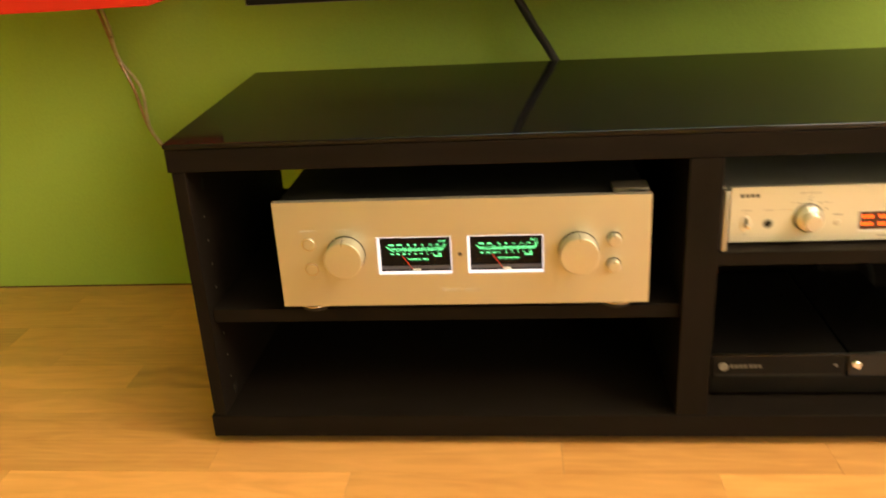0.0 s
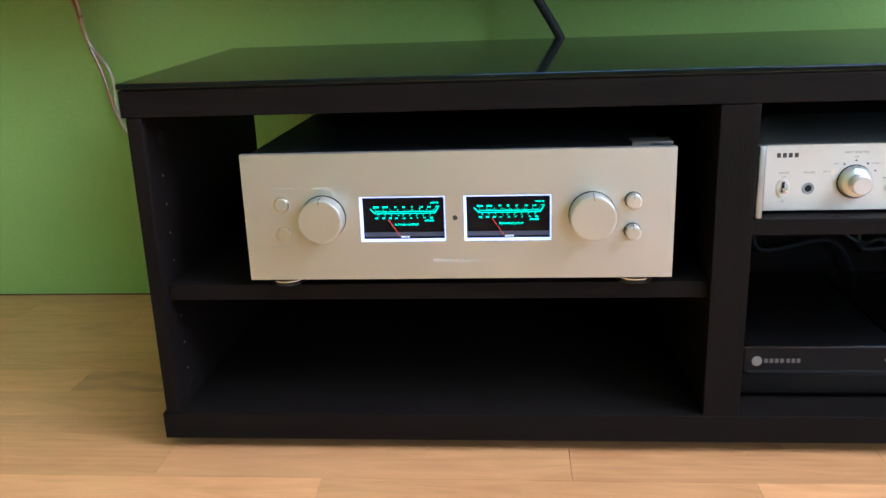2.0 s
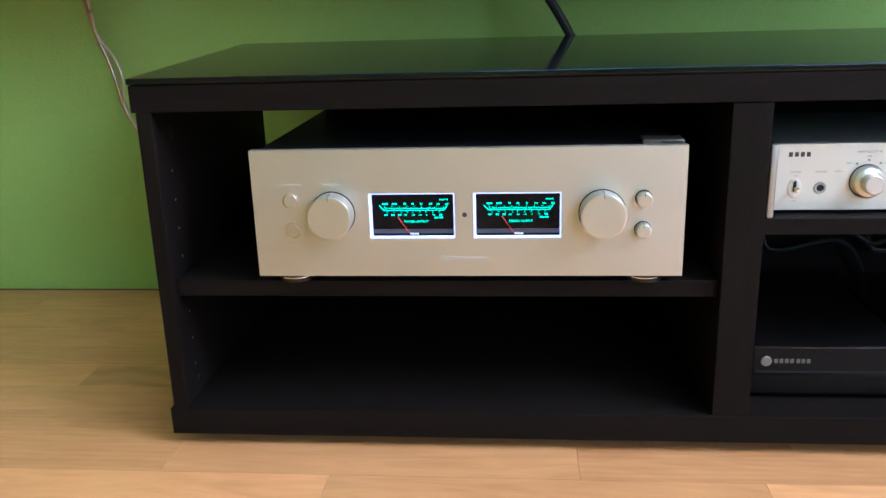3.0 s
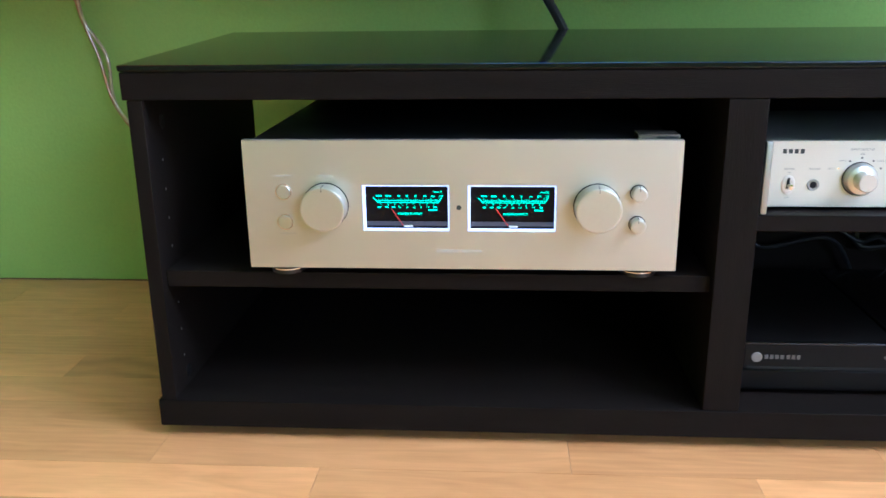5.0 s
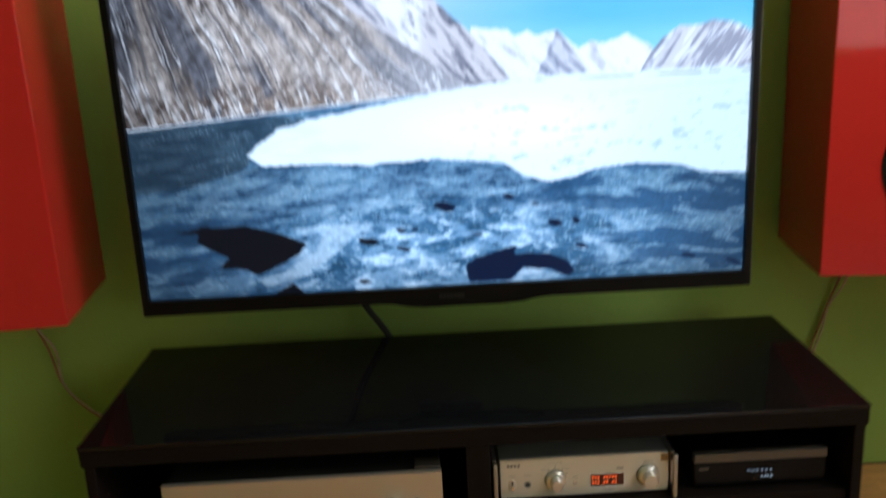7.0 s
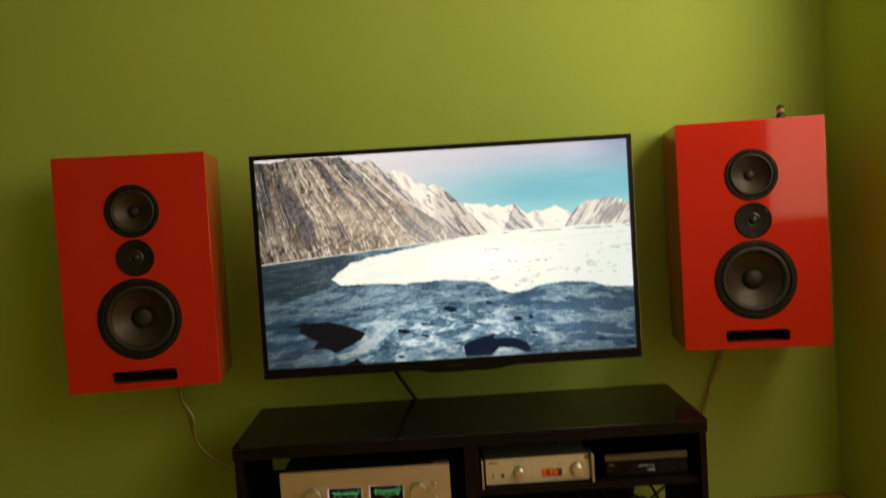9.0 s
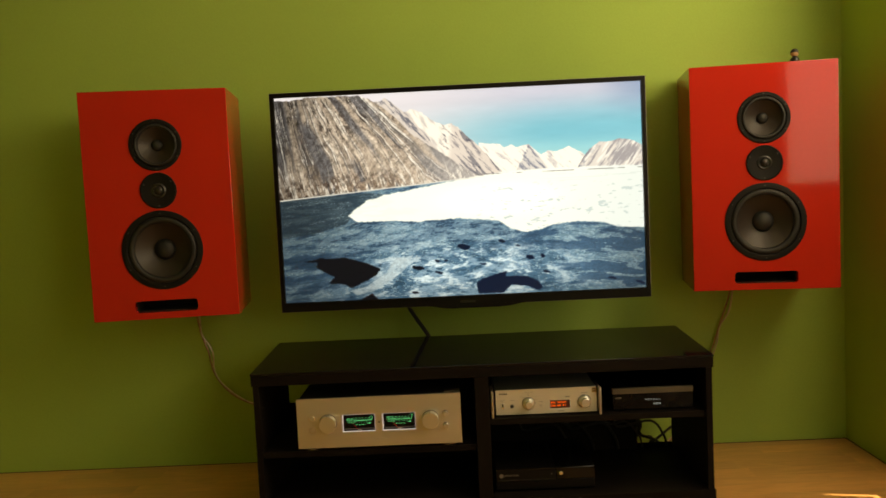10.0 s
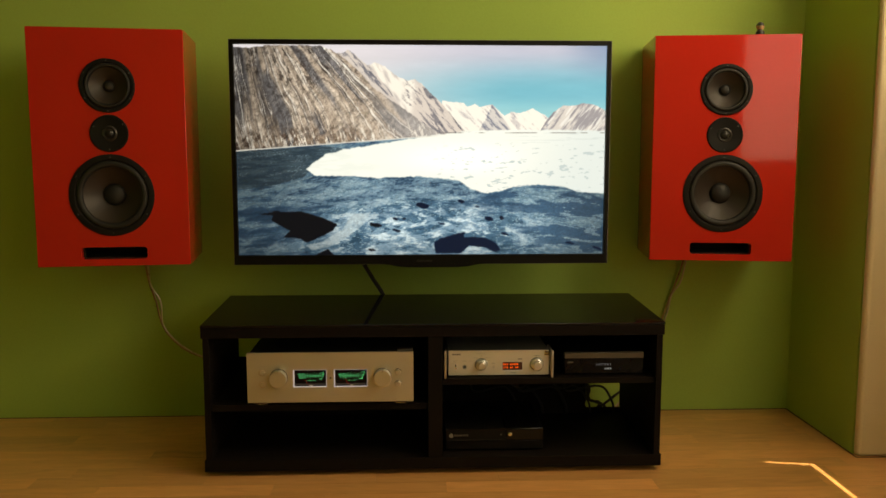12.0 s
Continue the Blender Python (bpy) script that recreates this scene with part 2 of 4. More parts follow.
def part(name, bm, material, parent=None, label="", smooth=True):
    ob = new(name, finish(name, bm, material, smooth))
    ob.parent = parent
    if label:
        ob["label"] = label
    return ob


def box(x0, x1, y0, y1, z0, z1, bevel=0.0, seg=2, bm=None):
    one = bmesh.new()
    bmesh.ops.create_cube(one, size=1)
    bmesh.ops.scale(one, vec=(x1 - x0, y1 - y0, z1 - z0), verts=one.verts)
    bmesh.ops.translate(one, vec=((x0 + x1) / 2, (y0 + y1) / 2, (z0 + z1) / 2), verts=one.verts)
    if bevel:
        bmesh.ops.bevel(one, geom=list(one.edges), offset=bevel, segments=seg, affect='EDGES', profile=0.5)
    return merge(bm, one)


def merge(bm, one):
    if bm is None:
        return one
    me = bpy.data.meshes.new("tmp")
    one.to_mesh(me)
    one.free()
    bm.from_mesh(me)
    bpy.data.meshes.remove(me)
    return bm


def lathe(profile, x=0.0, z=0.0, y=0.0, steps=40, bm=None):
    """Turns (radius, depth) pairs about an axis along y; closed where the radius is nought."""
    one = bmesh.new()
    rings = []
    for r, d in profile:
        if r < 1e-6:
            rings.append([one.verts.new((x, y + d, z))])
        else:
            rings.append([one.verts.new((x + r * math.cos(2 * math.pi * i / steps), y + d, z + r * math.sin(2 * math.pi * i / steps))) for i in range(steps)])
    for a, b in zip(rings, rings[1:]):
        for i in range(steps):
            j = (i + 1) % steps
            quad = [a[i % len(a)], a[j % len(a)], b[j % len(b)], b[i % len(b)]]
            seen = []
            for v in quad:
                if v not in seen:
                    seen.append(v)
            if len(seen) > 2:
                one.faces.new(seen)
    return merge(bm, one)


def turned(profile, x, y, z, steps=32, bm=None):
    """The same about an upright axis: (radius, height) pairs."""
    one = lathe(profile, steps=steps)
    bmesh.ops.rotate(one, verts=one.verts, cent=(0, 0, 0), matrix=Matrix.Rotation(radians(90), 3, 'X'))
    bmesh.ops.translate(one, verts=one.verts, vec=(x, y, z))
    return merge(bm, one)


def tube(points, radius, sides=10, smooth_steps=6, bm=None):
    """A round cable through the points, on a smooth line."""
    pts = [Vector(p) for p in points]
    ext = [2 * pts[0] - pts[1]] + pts + [2 * pts[-1] - pts[-2]]
    line = []
    for i in range(1, len(ext) - 2):
        p0, p1, p2, p3 = ext[i - 1:i + 3]
        for k in range(smooth_steps):
            t = k / smooth_steps
            line.append(0.5 * (2 * p1 + (p2 - p0) * t + (2 * p0 - 5 * p1 + 4 * p2 - p3) * t * t + (3 * p1 - p0 - 3 * p2 + p3) * t ** 3))
    line.append(pts[-1])
    one = bmesh.new()
    side = Vector((0, 0, 1))
    rings = []
    for i, p in enumerate(line):
        d = (line[min(i + 1, len(line) - 1)] - line[max(i - 1, 0)]).normalized()
        a = d.cross(side)
        a = d.cross(Vector((0, 1, 0))) if a.length < 0.05 else a
        a.normalize()
        b = d.cross(a).normalized()
        side = a.cross(d) if a.cross(d).length else side
        rings.append([one.verts.new(p + radius * (a * math.cos(2 * math.pi * k / sides) + b * math.sin(2 * math.pi * k / sides))) for k in range(sides)])
    for r0, r1 in zip(rings, rings[1:]):
        for k in range(sides):
            one.faces.new((r0[k], r0[(k + 1) % sides], r1[(k + 1) % sides], r1[k]))
    one.faces.new(rings[0])
    one.faces.new(rings[-1])
    return merge(bm, one)


def holed_plate(xs, zs, skip, y0, y1):
    """A plate between y0 and y1 over the grid xs, zs, with the cells in skip cut out."""
    bm = bmesh.new()
    v = {(i, j): bm.verts.new((x, y0, z)) for i, x in enumerate(xs) for j, z in enumerate(zs)}
    for i in range(len(xs) - 1):
        for j in range(len(zs) - 1):
            if (i, j) not in skip:
                bm.faces.new((v[i, j], v[i + 1, j], v[i + 1, j + 1], v[i, j + 1]))
    got = bmesh.ops.extrude_face_region(bm, geom=list(bm.faces))
    bmesh.ops.translate(bm, vec=(0, y1 - y0, 0), verts=[g for g in got["geom"] if isinstance(g, bmesh.types.BMVert)])
    bmesh.ops.delete(bm, geom=[q for q in bm.verts if not q.link_faces], context='VERTS')
    return bm


def writing(words, size, x, y, z, material, parent, name="lettering", align='CENTER', tilt=0.0):
    """Raised lettering that faces -y, its base line at z."""
    cu = bpy.data.curves.new("words", 'FONT')
    cu.body, cu.size, cu.align_x, cu.extrude = words, size, align, 0.0001
    cu.resolution_u = 2
    tmp = new("words", cu)
    bpy.context.view_layer.update()
    me = bpy.data.meshes.new_from_object(tmp.evaluated_get(bpy.context.evaluated_depsgraph_get()))
    bpy.data.objects.remove(tmp)
    me.transform(Matrix.Translation((x, y, z)) @ Matrix.Rotation(tilt, 4, 'Y') @ Matrix.Rotation(radians(90), 4, 'X'))
    me.materials.clear()
    me.materials.append(material)
    ob = new(name, me)
    ob.parent = parent
    return ob


def bars(spec, y, material, parent, name="print_bar"):
    """Plain printed bars: (x, z, width, height) each."""
    for x, z, w, h in spec:
        part(name, box(x, x + w, y - 0.0002, y + 0.0002, z, z + h), material, parent, smooth=False)


def structure(name, bm, material, label, category):
    return tagged(part(name, bm, material, None, smooth=False), label, category, kind="structure")


# ---- the room ----
WALL_Y, COL_X, COL_Y, EAST_X, WEST_X, BACK_Y, TOP = 0.53, 1.822, 0.075, 2.02, -3.10, -3.60, 2.55
structure("wall_north", box(WEST_X - 0.15, COL_X + 0.35, WALL_Y, WALL_Y + 0.15, 0, TOP), GREEN, "lime green painted plaster wall behind the television", "wall")
structure("wall_column", box(COL_X, COL_X + 0.009, COL_Y + 0.030, WALL_Y, 0, TOP), GREEN, "lime green painted side of the wall recess", "wall")
structure("wall_column_front", box(COL_X + 0.0005, EAST_X + 0.28, COL_Y, COL_Y + 0.0295, 0, TOP, 0.012, 4), CREAM, "cream painted wall end with a rounded edge beside the window", "wall")
structure("wall_column_core", box(COL_X + 0.0095, EAST_X + 0.28, COL_Y + 0.030, WALL_Y, 0, TOP), CREAM, "cream painted wall pier", "wall")
# right-hand wall with the window opening
W0, W1, WZ0, WZ1 = -1.46, -0.036, 0.418, 2.20
structure("wall_east_sill", box(EAST_X, EAST_X + 0.28, -1.75, COL_Y, 0, WZ0), CREAM, "cream painted wall under the window", "wall")
structure("wall_east_head", box(EAST_X, EAST_X + 0.28, -1.75, COL_Y, WZ1, TOP), CREAM, "cream painted wall over the window", "wall")
structure("wall_east_near", box(EAST_X, EAST_X + 0.28, -1.75, W0, WZ0, WZ1), CREAM, "cream painted wall beside the window", "wall")
structure("wall_east_far", box(EAST_X, EAST_X + 0.28, W1, COL_Y, WZ0, WZ1), CREAM, "cream painted wall beside the window", "wall")
structure("wall_step", box(EAST_X + 0.28, 3.50, -1.75, -1.60, 0, TOP), GREEN, "lime green painted wall of the room's wider part", "wall")
structure("wall_east_rear", box(3.50, 3.65, BACK_Y, -1.60, 0, TOP), CREAM, "cream painted wall at the rear", "wall")
structure("wall_west", box(WEST_X - 0.15, WEST_X, BACK_Y, WALL_Y, 0, TOP), GREEN, "lime green painted side wall", "wall")
structure("wall_south", holed_plate([WEST_X - 0.15, 1.84, 3.10, 3.65], [0, 0.77, 2.30, TOP], {(1, 1)}, BACK_Y - 0.25, BACK_Y), GREEN, "lime green painted rear wall with a window opening", "wall")
structure("ceiling", box(WEST_X - 0.15, 3.65, BACK_Y - 0.25, WALL_Y + 0.15, TOP, TOP + 0.15), WHITE, "plain white painted ceiling", "ceiling")
floor = structure("floor", box(WEST_X - 0.15, 3.65, BACK_Y - 0.25, WALL_Y + 0.15, -0.12, -0.004), JOINT, "warm oak strip parquet floor with staggered joints", "floor")
structure("expansion_gap", box(WEST_X, COL_X, WALL_Y - 0.005, WALL_Y, -0.003, 0.0012), JOINT, "dark expansion gap along the green wall", "floor gap")
structure("expansion_gap_side", box(COL_X - 0.005, COL_X, COL_Y, WALL_Y - 0.005, -0.003, 0.0012), JOINT, "dark expansion gap along the recess", "floor gap")
structure("expansion_gap_end", box(COL_X - 0.005, EAST_X, COL_Y - 0.005, COL_Y, -0.003, 0.0012), JOINT, "dark expansion gap at the wall end", "floor gap")
ground = structure("ground", box(-60, 60, -60, 60, -3.2, -3.0), mat("lawn_and_soil", (0.06, 0.085, 0.03), 0.9, var=0.4, scale=0.5, fine=30), "grassy ground outside the house", "ground")


def window(name, m, w, h, parts=1):
    """Frame, sill and panes in an opening w wide and h high; local x runs along the wall, y into the open air."""
    e = thing(name, m, "white painted window with clear panes", "window", kind="structure")
    t = 0.05
    part("window_frame", holed_plate([0, t, w - t, w], [0, t, h - t, h], {(1, 1)}, 0.08, 0.14), FRAME_PAINT, e)
    ob = part("pane", box(t, w - t, 0.105, 0.111, t, h - t), PANE, e)
    ob.visible_shadow = False
    return e


window("window_1", pose(EAST_X + 0.02, W1 + 0.045, WZ0 - 0.045, 0, 0, -90), W1 - W0 + 0.09, WZ1 - WZ0 + 0.09)
window("window_2", pose(3.10, BACK_Y, 0.77, 0, 0, 180), 1.26, 1.53)
# blind in front of the side window: a slit stays open along its foot and at its far lower edge
blind = thing("roller_blind", pose(EAST_X - 0.006, W0 - 0.02, 0), "white roller blind drawn down in front of the window", "blind")
part("fabric", box(0, 0.003, 0, W1 - W0 + 0.009, WZ0 + 0.0145, WZ1 + 0.03), BLIND, blind)
part("roller", box(-0.03, 0.004, -0.01, W1 - W0 + 0.05, WZ1 + 0.031, WZ1 + 0.075, 0.012), BLIND, blind)
part("guide_strip", box(0.0005, 0.0035, W1 - W0 + 0.0095, W1 - W0 + 0.04, 0.735, WZ1 + 0.03), BLIND, blind)
part("bottom_rail", box(-0.002, 0.005, 0.05, W1 - W0 - 0.02, WZ0 + 0.0137, WZ0 + 0.03, 0.001), BLIND, blind)

# ---- the bench ----
bench = thing("tv_bench", pose(0, 0, 0), "low black-brown open media bench with a black glass top", "tv bench")
L, D = 1.233, 0.385
RISE = 0.0132  # the top lies a little higher along the wall


def sloped(bm, z_low):
    for v in bm.verts:
        if v.co.z > z_low:
            v.co.z += RISE * v.co.y / D
    return bm


part("top_slab", sloped(box(0, L, 0, D, 0.378, 0.4055, 0.0012), 0.39), FOIL, bench)
part("glass_top", sloped(box(-0.001, L + 0.001, -0.001, D + 0.001, 0.4065, 0.4125, 0.0012), 0.39), GLASS_TOP, bench, "glossy black glass sheet")
part("bottom_slab", box(0, L, 0, D, 0.014, 0.0455, 0.0012), FOIL, bench)
for x0, x1 in ((0.0042, 0.0205), (L - 0.0205, L - 0.0042)):
    part("side_panel", box(x0, x1, 0.001, D - 0.001, 0.046, 0.3775, 0.001), FOIL_V, bench)
part("divider", box(0.598, 0.636, 0.001, D - 0.001, 0.046, 0.3775, 0.001), FOIL_V, bench)
part("shelf", box(0.021, 0.5975, 0.012, 0.366, 0.1765, 0.1945, 0.001), FOIL, bench)
part("shelf", box(0.6365, L - 0.021, 0.012, 0.366, 0.2428, 0.2595, 0.001), FOIL, bench)
part("back_panel", box(0.021, 0.115, 0.370, 0.376, 0.046, 0.237), FOIL, bench)
part("back_panel", box(0.1155, 0.5975, 0.370, 0.376, 0.046, 0.3775), FOIL, bench)
part("back_panel", box(0.6365, 1.100, 0.370, 0.376, 0.046, 0.2425), FOIL, bench)
part("back_panel", box(0.6365, L - 0.021, 0.370, 0.376, 0.2430, 0.3775), FOIL, bench)
part("back_rail", box(1.1005, L - 0.021, 0.370, 0.376, 0.046, 0.0625), FOIL, bench)
for x in (0.055, 0.617, L - 0.055):
    for y in (0.058, D - 0.05):
        part("foot", turned([(0, 0), (0.022, 0), (0.022, 0.010), (0.019, 0.014), (0, 0.014)], x, y, 0, 20), PLASTIC, bench)
side_holes = [0.085 + 0.032 * k for k in range(3)] + [0.215 + 0.032 * k for k in range(4)]
for z in side_holes:
    part("shelf_pin_hole", lathe([(0, 0), (0.0016, 0), (0.0022, 0.0007), (0.0022, 0.0010)], steps=10), SILVER_GREY, bench).matrix_basis = pose(0.0206, 0.037, z, 0, 0, 90)
for z in (0.062, 0.350):
    part("cam_lock", lathe([(0, 0.0004), (0.0022, 0.0002), (0.0024, -0.0006), (0.0065, -0.0008), (0.0075, 0.0004)], steps=18), DULL_PLASTIC, bench).matrix_basis = pose(0.0208, 0.045, z, 0, 0, 90)


# ---- the amplifier ----
def meter(parent, x0, x1, z0, z1):
    """A lit power meter behind its opening in the front plate."""
    m = part("power_meter", holed_plate([x0 + 0.0002, x0 + 0.0025, x1 - 0.0013, x1 - 0.0002], [z0 + 0.0002, z0 + 0.0016, z1 - 0.0014, z1 - 0.0002], {(1, 1)}, 0.0012, 0.0060), G_RIM, parent, "lit white rim")
    part("meter_face", box(x0 + 0.0002, x1 - 0.0002, 0.0061, 0.0085, z0 + 0.0002, z1 - 0.0002), METER_FACE, m)
    u0, du = x0 + 0.0040, (x1 - x0 - 0.0062)
    v0, dv = z0 + 0.0030, (z1 - z0 - 0.0056)
    X, Z = (lambda u: u0 + u * du), (lambda v: v0 + v * dv)
    part("meter_floor", box(X(-0.01), X(1.0), 0.0052, 0.0058, Z(0.03), Z(0.135)), G_RIM_DIM, m)
    bm = bmesh.new()
    yq = 0.0057
    for v, h in ((0.643, 0.008), (0.600, 0.011)):
        box(X(0.14), X(0.885), yq, yq + 0.0003, Z(v), Z(v + h), bm=bm)

    def stroke(ua, va, ub, vb, w=0.00045):
        one = bmesh.new()
        a, b = Vector((X(ua), 0, Z(va))), Vector((X(ub), 0, Z(vb)))
        s = (b - a).normalized().cross(Vector((0, 1, 0))) * w * 0.5
        f = one.faces.new([one.verts.new(p + Vector((0, yq, 0))) for p in (a - s, b - s, b + s, a + s)])
        merge(bm, one)

    stroke(0.14, 0.60, 0.075, 0.73, 0.0008)
    stroke(0.885, 0.60, 0.93, 0.73, 0.0008)
    for k in range(33):
        u = 0.15 + k * 0.0228
        stroke(u, 0.65, u + (u - 0.5) * 0.03, 0.725 if k % 4 == 0 else 0.685, 0.00030)
    for k in range(9):
        u = 0.165 + k * 0.084
        stroke(u, 0.60, 0.5 + (u - 0.5) * 1.0 + (0.02 if k < 4 else -0.012), 0.535, 0.00036)
    part("meter_scale", bm, G_GREEN, m, smooth=False)
    writing("POWER OUTPUT", 0.0032, X(0.535), yq, Z(0.30), G_GREEN, m)
    writing("WATTS", 0.0026, X(0.885), yq, Z(0.845), G_GREEN, m)
    for u, s in ((0.40, "-30"), (0.50, "-20"), (0.585, "-10"), (0.670, "0"), (0.755, "+4")):
        writing(s, 0.0025, X(u), yq, Z(0.472), G_GREEN, m)
    for u, s in ((0.605, "20"), (0.72, "100"), (0.82, "200"), (0.925, "300")):
        writing(s, 0.0026, X(u), yq, Z(0.745), G_GREEN, m)
    bars([(X(u), Z(0.752), w, 0.0014) for u, w in ((0.115, 0.0026), (0.155, 0.0024), (0.235, 0.0024), (0.272, 0.0022), (0.385, 0.0020), (0.485, 0.0022))]
         + [(X(u), Z(0.476), 0.0030, 0.0013) for u in (0.135, 0.225, 0.310)]
         + [(X(0.83), Z(0.476), 0.0030, 0.0013), (X(0.765), Z(0.408), 0.0042, 0.0012), (X(0.825), Z(0.408), 0.0040, 0.0012)], yq, G_GREEN, m)
    bm = bmesh.new()
    a, b = Vector((X(0.445), 0.0050, Z(0.04))), Vector((X(0.30), 0.0050, Z(0.46)))
    tube([a, (a + b) / 2, b], 0.00028, 6, 1, bm)
    part("needle", bm, G_NEEDLE, m, "thin red needle")
    part("pivot_cover", box(X(0.455), X(0.565), 0.0044, 0.0058, Z(0.0), Z(0.045), 0.0003), SOCKET, m)


def knob(name, parent, x, z, r, depth, mark=True, label="", line=0.0):
    k = part(name, lathe([(0, -depth), (r - 0.0024, -depth), (r - 0.0016, -depth), (r - 0.0005, -depth + 0.0004), (r, -depth + 0.0014), (r, -0.0016), (r - 0.0004, -0.0012), (r - 0.0004, 0.0004)], x, z, 0, 56), ALU_TURNED, parent, label)
    part("knob_gap", lathe([(r - 0.0006, -0.0004), (r + 0.0008, -0.0003), (r + 0.0008, 0.0003)], x, z, 0, 56), HOLE, k)
    if mark:
        part("index_mark", box(x - 0.0004, x + 0.0004, -depth + 0.0004, -depth * 0.35, z + r - 0.0004, z + r + 0.0002), INK, k)
        part("index_line", box(x - 0.0003, x + 0.0003, -depth - 0.0002, -depth + 0.0004, z + r * (0.80 if r > 0.01 else 0.45), z + r - 0.001), INK, k)
    return k


amp = thing("stereo_amplifier", pose(0.1185, 0.0005, 0.1945), "large silver stereo amplifier with two glowing green power meters", "amplifier")
part("front_plate", holed_plate([0, 0.121, 0.2095, 0.2285, 0.3175, 0.44], [0.009, 0.0495, 0.0975, 0.143], {(1, 1), (3, 1)}, 0, 0.010), ALU, amp, "satin silver aluminium front")
case = part("case", box(0.004, 0.436, 0.0102, 0.345, 0.010, 0.1412, 0.002), BLACK_METAL, amp, "black sheet metal cover")
meter(amp, 0.121, 0.2095, 0.0495, 0.0975)
meter(amp, 0.2285, 0.3175, 0.0495, 0.0975)
knob("large_knob", amp, 0.0832, 0.0765, 0.0228, 0.021)
knob("large_knob", amp, 0.3580, 0.0765, 0.0228, 0.021)
for z in (0.0905, 0.0585):
    knob("small_knob", amp, 0.3985, z, 0.0077, 0.011)
    b = part("push_button", lathe([(0, -0.0022), (0.0066, -0.0022), (0.0072, -0.0016), (0.0072, 0.0004)], 0.0400, z, 0, 32), ALU_TURNED, amp)
    part("button_ring", lathe([(0.0073, 0.0002), (0.0076, -0.0012), (0.0082, -0.0012), (0.0085, 0.0002)], 0.0400, z, 0, 32), CHROME, b)
part("sensor_window", lathe([(0, -0.0002), (0.0020, -0.0002), (0.0024, -0.0006), (0.0027, 0.0002)], 0.2195, 0.0745, 0, 20), INK, amp)
bars([(0.196 + 0.0046 * k, 0.0265, 0.0036, 0.0036 + 0.0012 * (k in (0, 5))) for k in range(5)] + [(0.2225 + 0.0042 * k, 0.0265, 0.0032, 0.0034) for k in range(5)], -0.0001, PALE_INK, amp, "maker_mark")
bars([(0.029, 0.106, 0.023, 0.0018), (0.073, 0.106, 0.018, 0.0018), (0.033, 0.0455, 0.018, 0.0018)], -0.0001, PALE_INK, amp)
for x in (0.035, 0.405):
    for y in (0.0225, 0.31):
        f = part("foot", turned([(0, 0), (0.0185, 0), (0.0185, 0.0092), (0, 0.0092)], x, y, 0, 32), BLACK_METAL, amp)
        part("foot_ring", turned([(0.0184, 0.0040), (0.0190, 0.0043), (0.0190, 0.0053), (0.0184, 0.0056)], x, y, 0, 32), CHROME, f)
plate = thing("small_metal_box", pose(0.516, 0.014, 0.3342), "small flat grey metal box lying on the amplifier", "metal box")
part("body", box(0, 0.041, 0, 0.030, 0, 0.0068, 0.001), BAND, plate)
part("lid", box(0.018, 0.040, -0.0006, 0.0295, 0.0015, 0.0055, 0.0008), BLACK_METAL, plate, "darker sliding cover")

# ---- the converter ----
dac = thing("digital_converter", pose(0.644, 0.035, 0.2595), "compact silver digital converter with side handles and orange display", "audio converter")
part("front_plate", box(0.0095, 0.2835, 0, 0.008, 0.0032, 0.0716, 0.0008), DAC_FRONT, dac, "silver front plate")
part("case", box(0.0085, 0.2845, 0.0082, 0.232, 0.0040, 0.0700, 0.002), GREY_METAL, dac, "grey metal cover")
for x in (0.03, 0.263):
    for y in (0.03, 0.20):
        part("foot", turned([(0, 0), (0.010, 0), (0.010, 0.004), (0, 0.004)], x, y, 0, 16), RUBBER, dac)
for s, x0 in ((0, -0.0035), (1, 0.2855)):
    h = part("side_handle", box(x0, x0 + 0.0075, -0.0215, -0.0130, 0.0, 0.0752, 0.0022, 3), HANDLE, dac, "rounded silver handle")
    for z0 in (0.004, 0.061):
        part("handle_post", box(x0 + 0.0015, x0 + 0.0060, -0.0132, 0.020, z0, z0 + 0.010, 0.001), BLACK_METAL, h)
    part("side_plate", box(x0 + 0.001, x0 + 0.0070, -0.002, 0.060, 0.003, 0.0730, 0.001), HANDLE, dac)


def stepped_knob(x, z, r, r2, depth):
    k = part("rotary_knob", lathe([(0, -depth), (r2 - 0.0018, -depth), (r2 - 0.001, -depth), (r2, -depth + 0.001), (r2, -depth * 0.42), (r - 0.002, -depth * 0.36), (r, -depth * 0.26), (r, 0.0003)], x, z, 0, 48), SATIN, dac, "stepped silver knob")
    part("knob_gap", lathe([(r - 0.0002, -0.0004), (r + 0.0009, -0.0003), (r + 0.0009, 0.0003)], x, z, 0, 40), HOLE, k)
    part("knob_cap", lathe([(0, -depth - 0.0003), (r2 - 0.0012, -depth - 0.0003), (r2 - 0.0010, -depth + 0.0002)], x, z, 0, 40), ALU_TURNED, k)


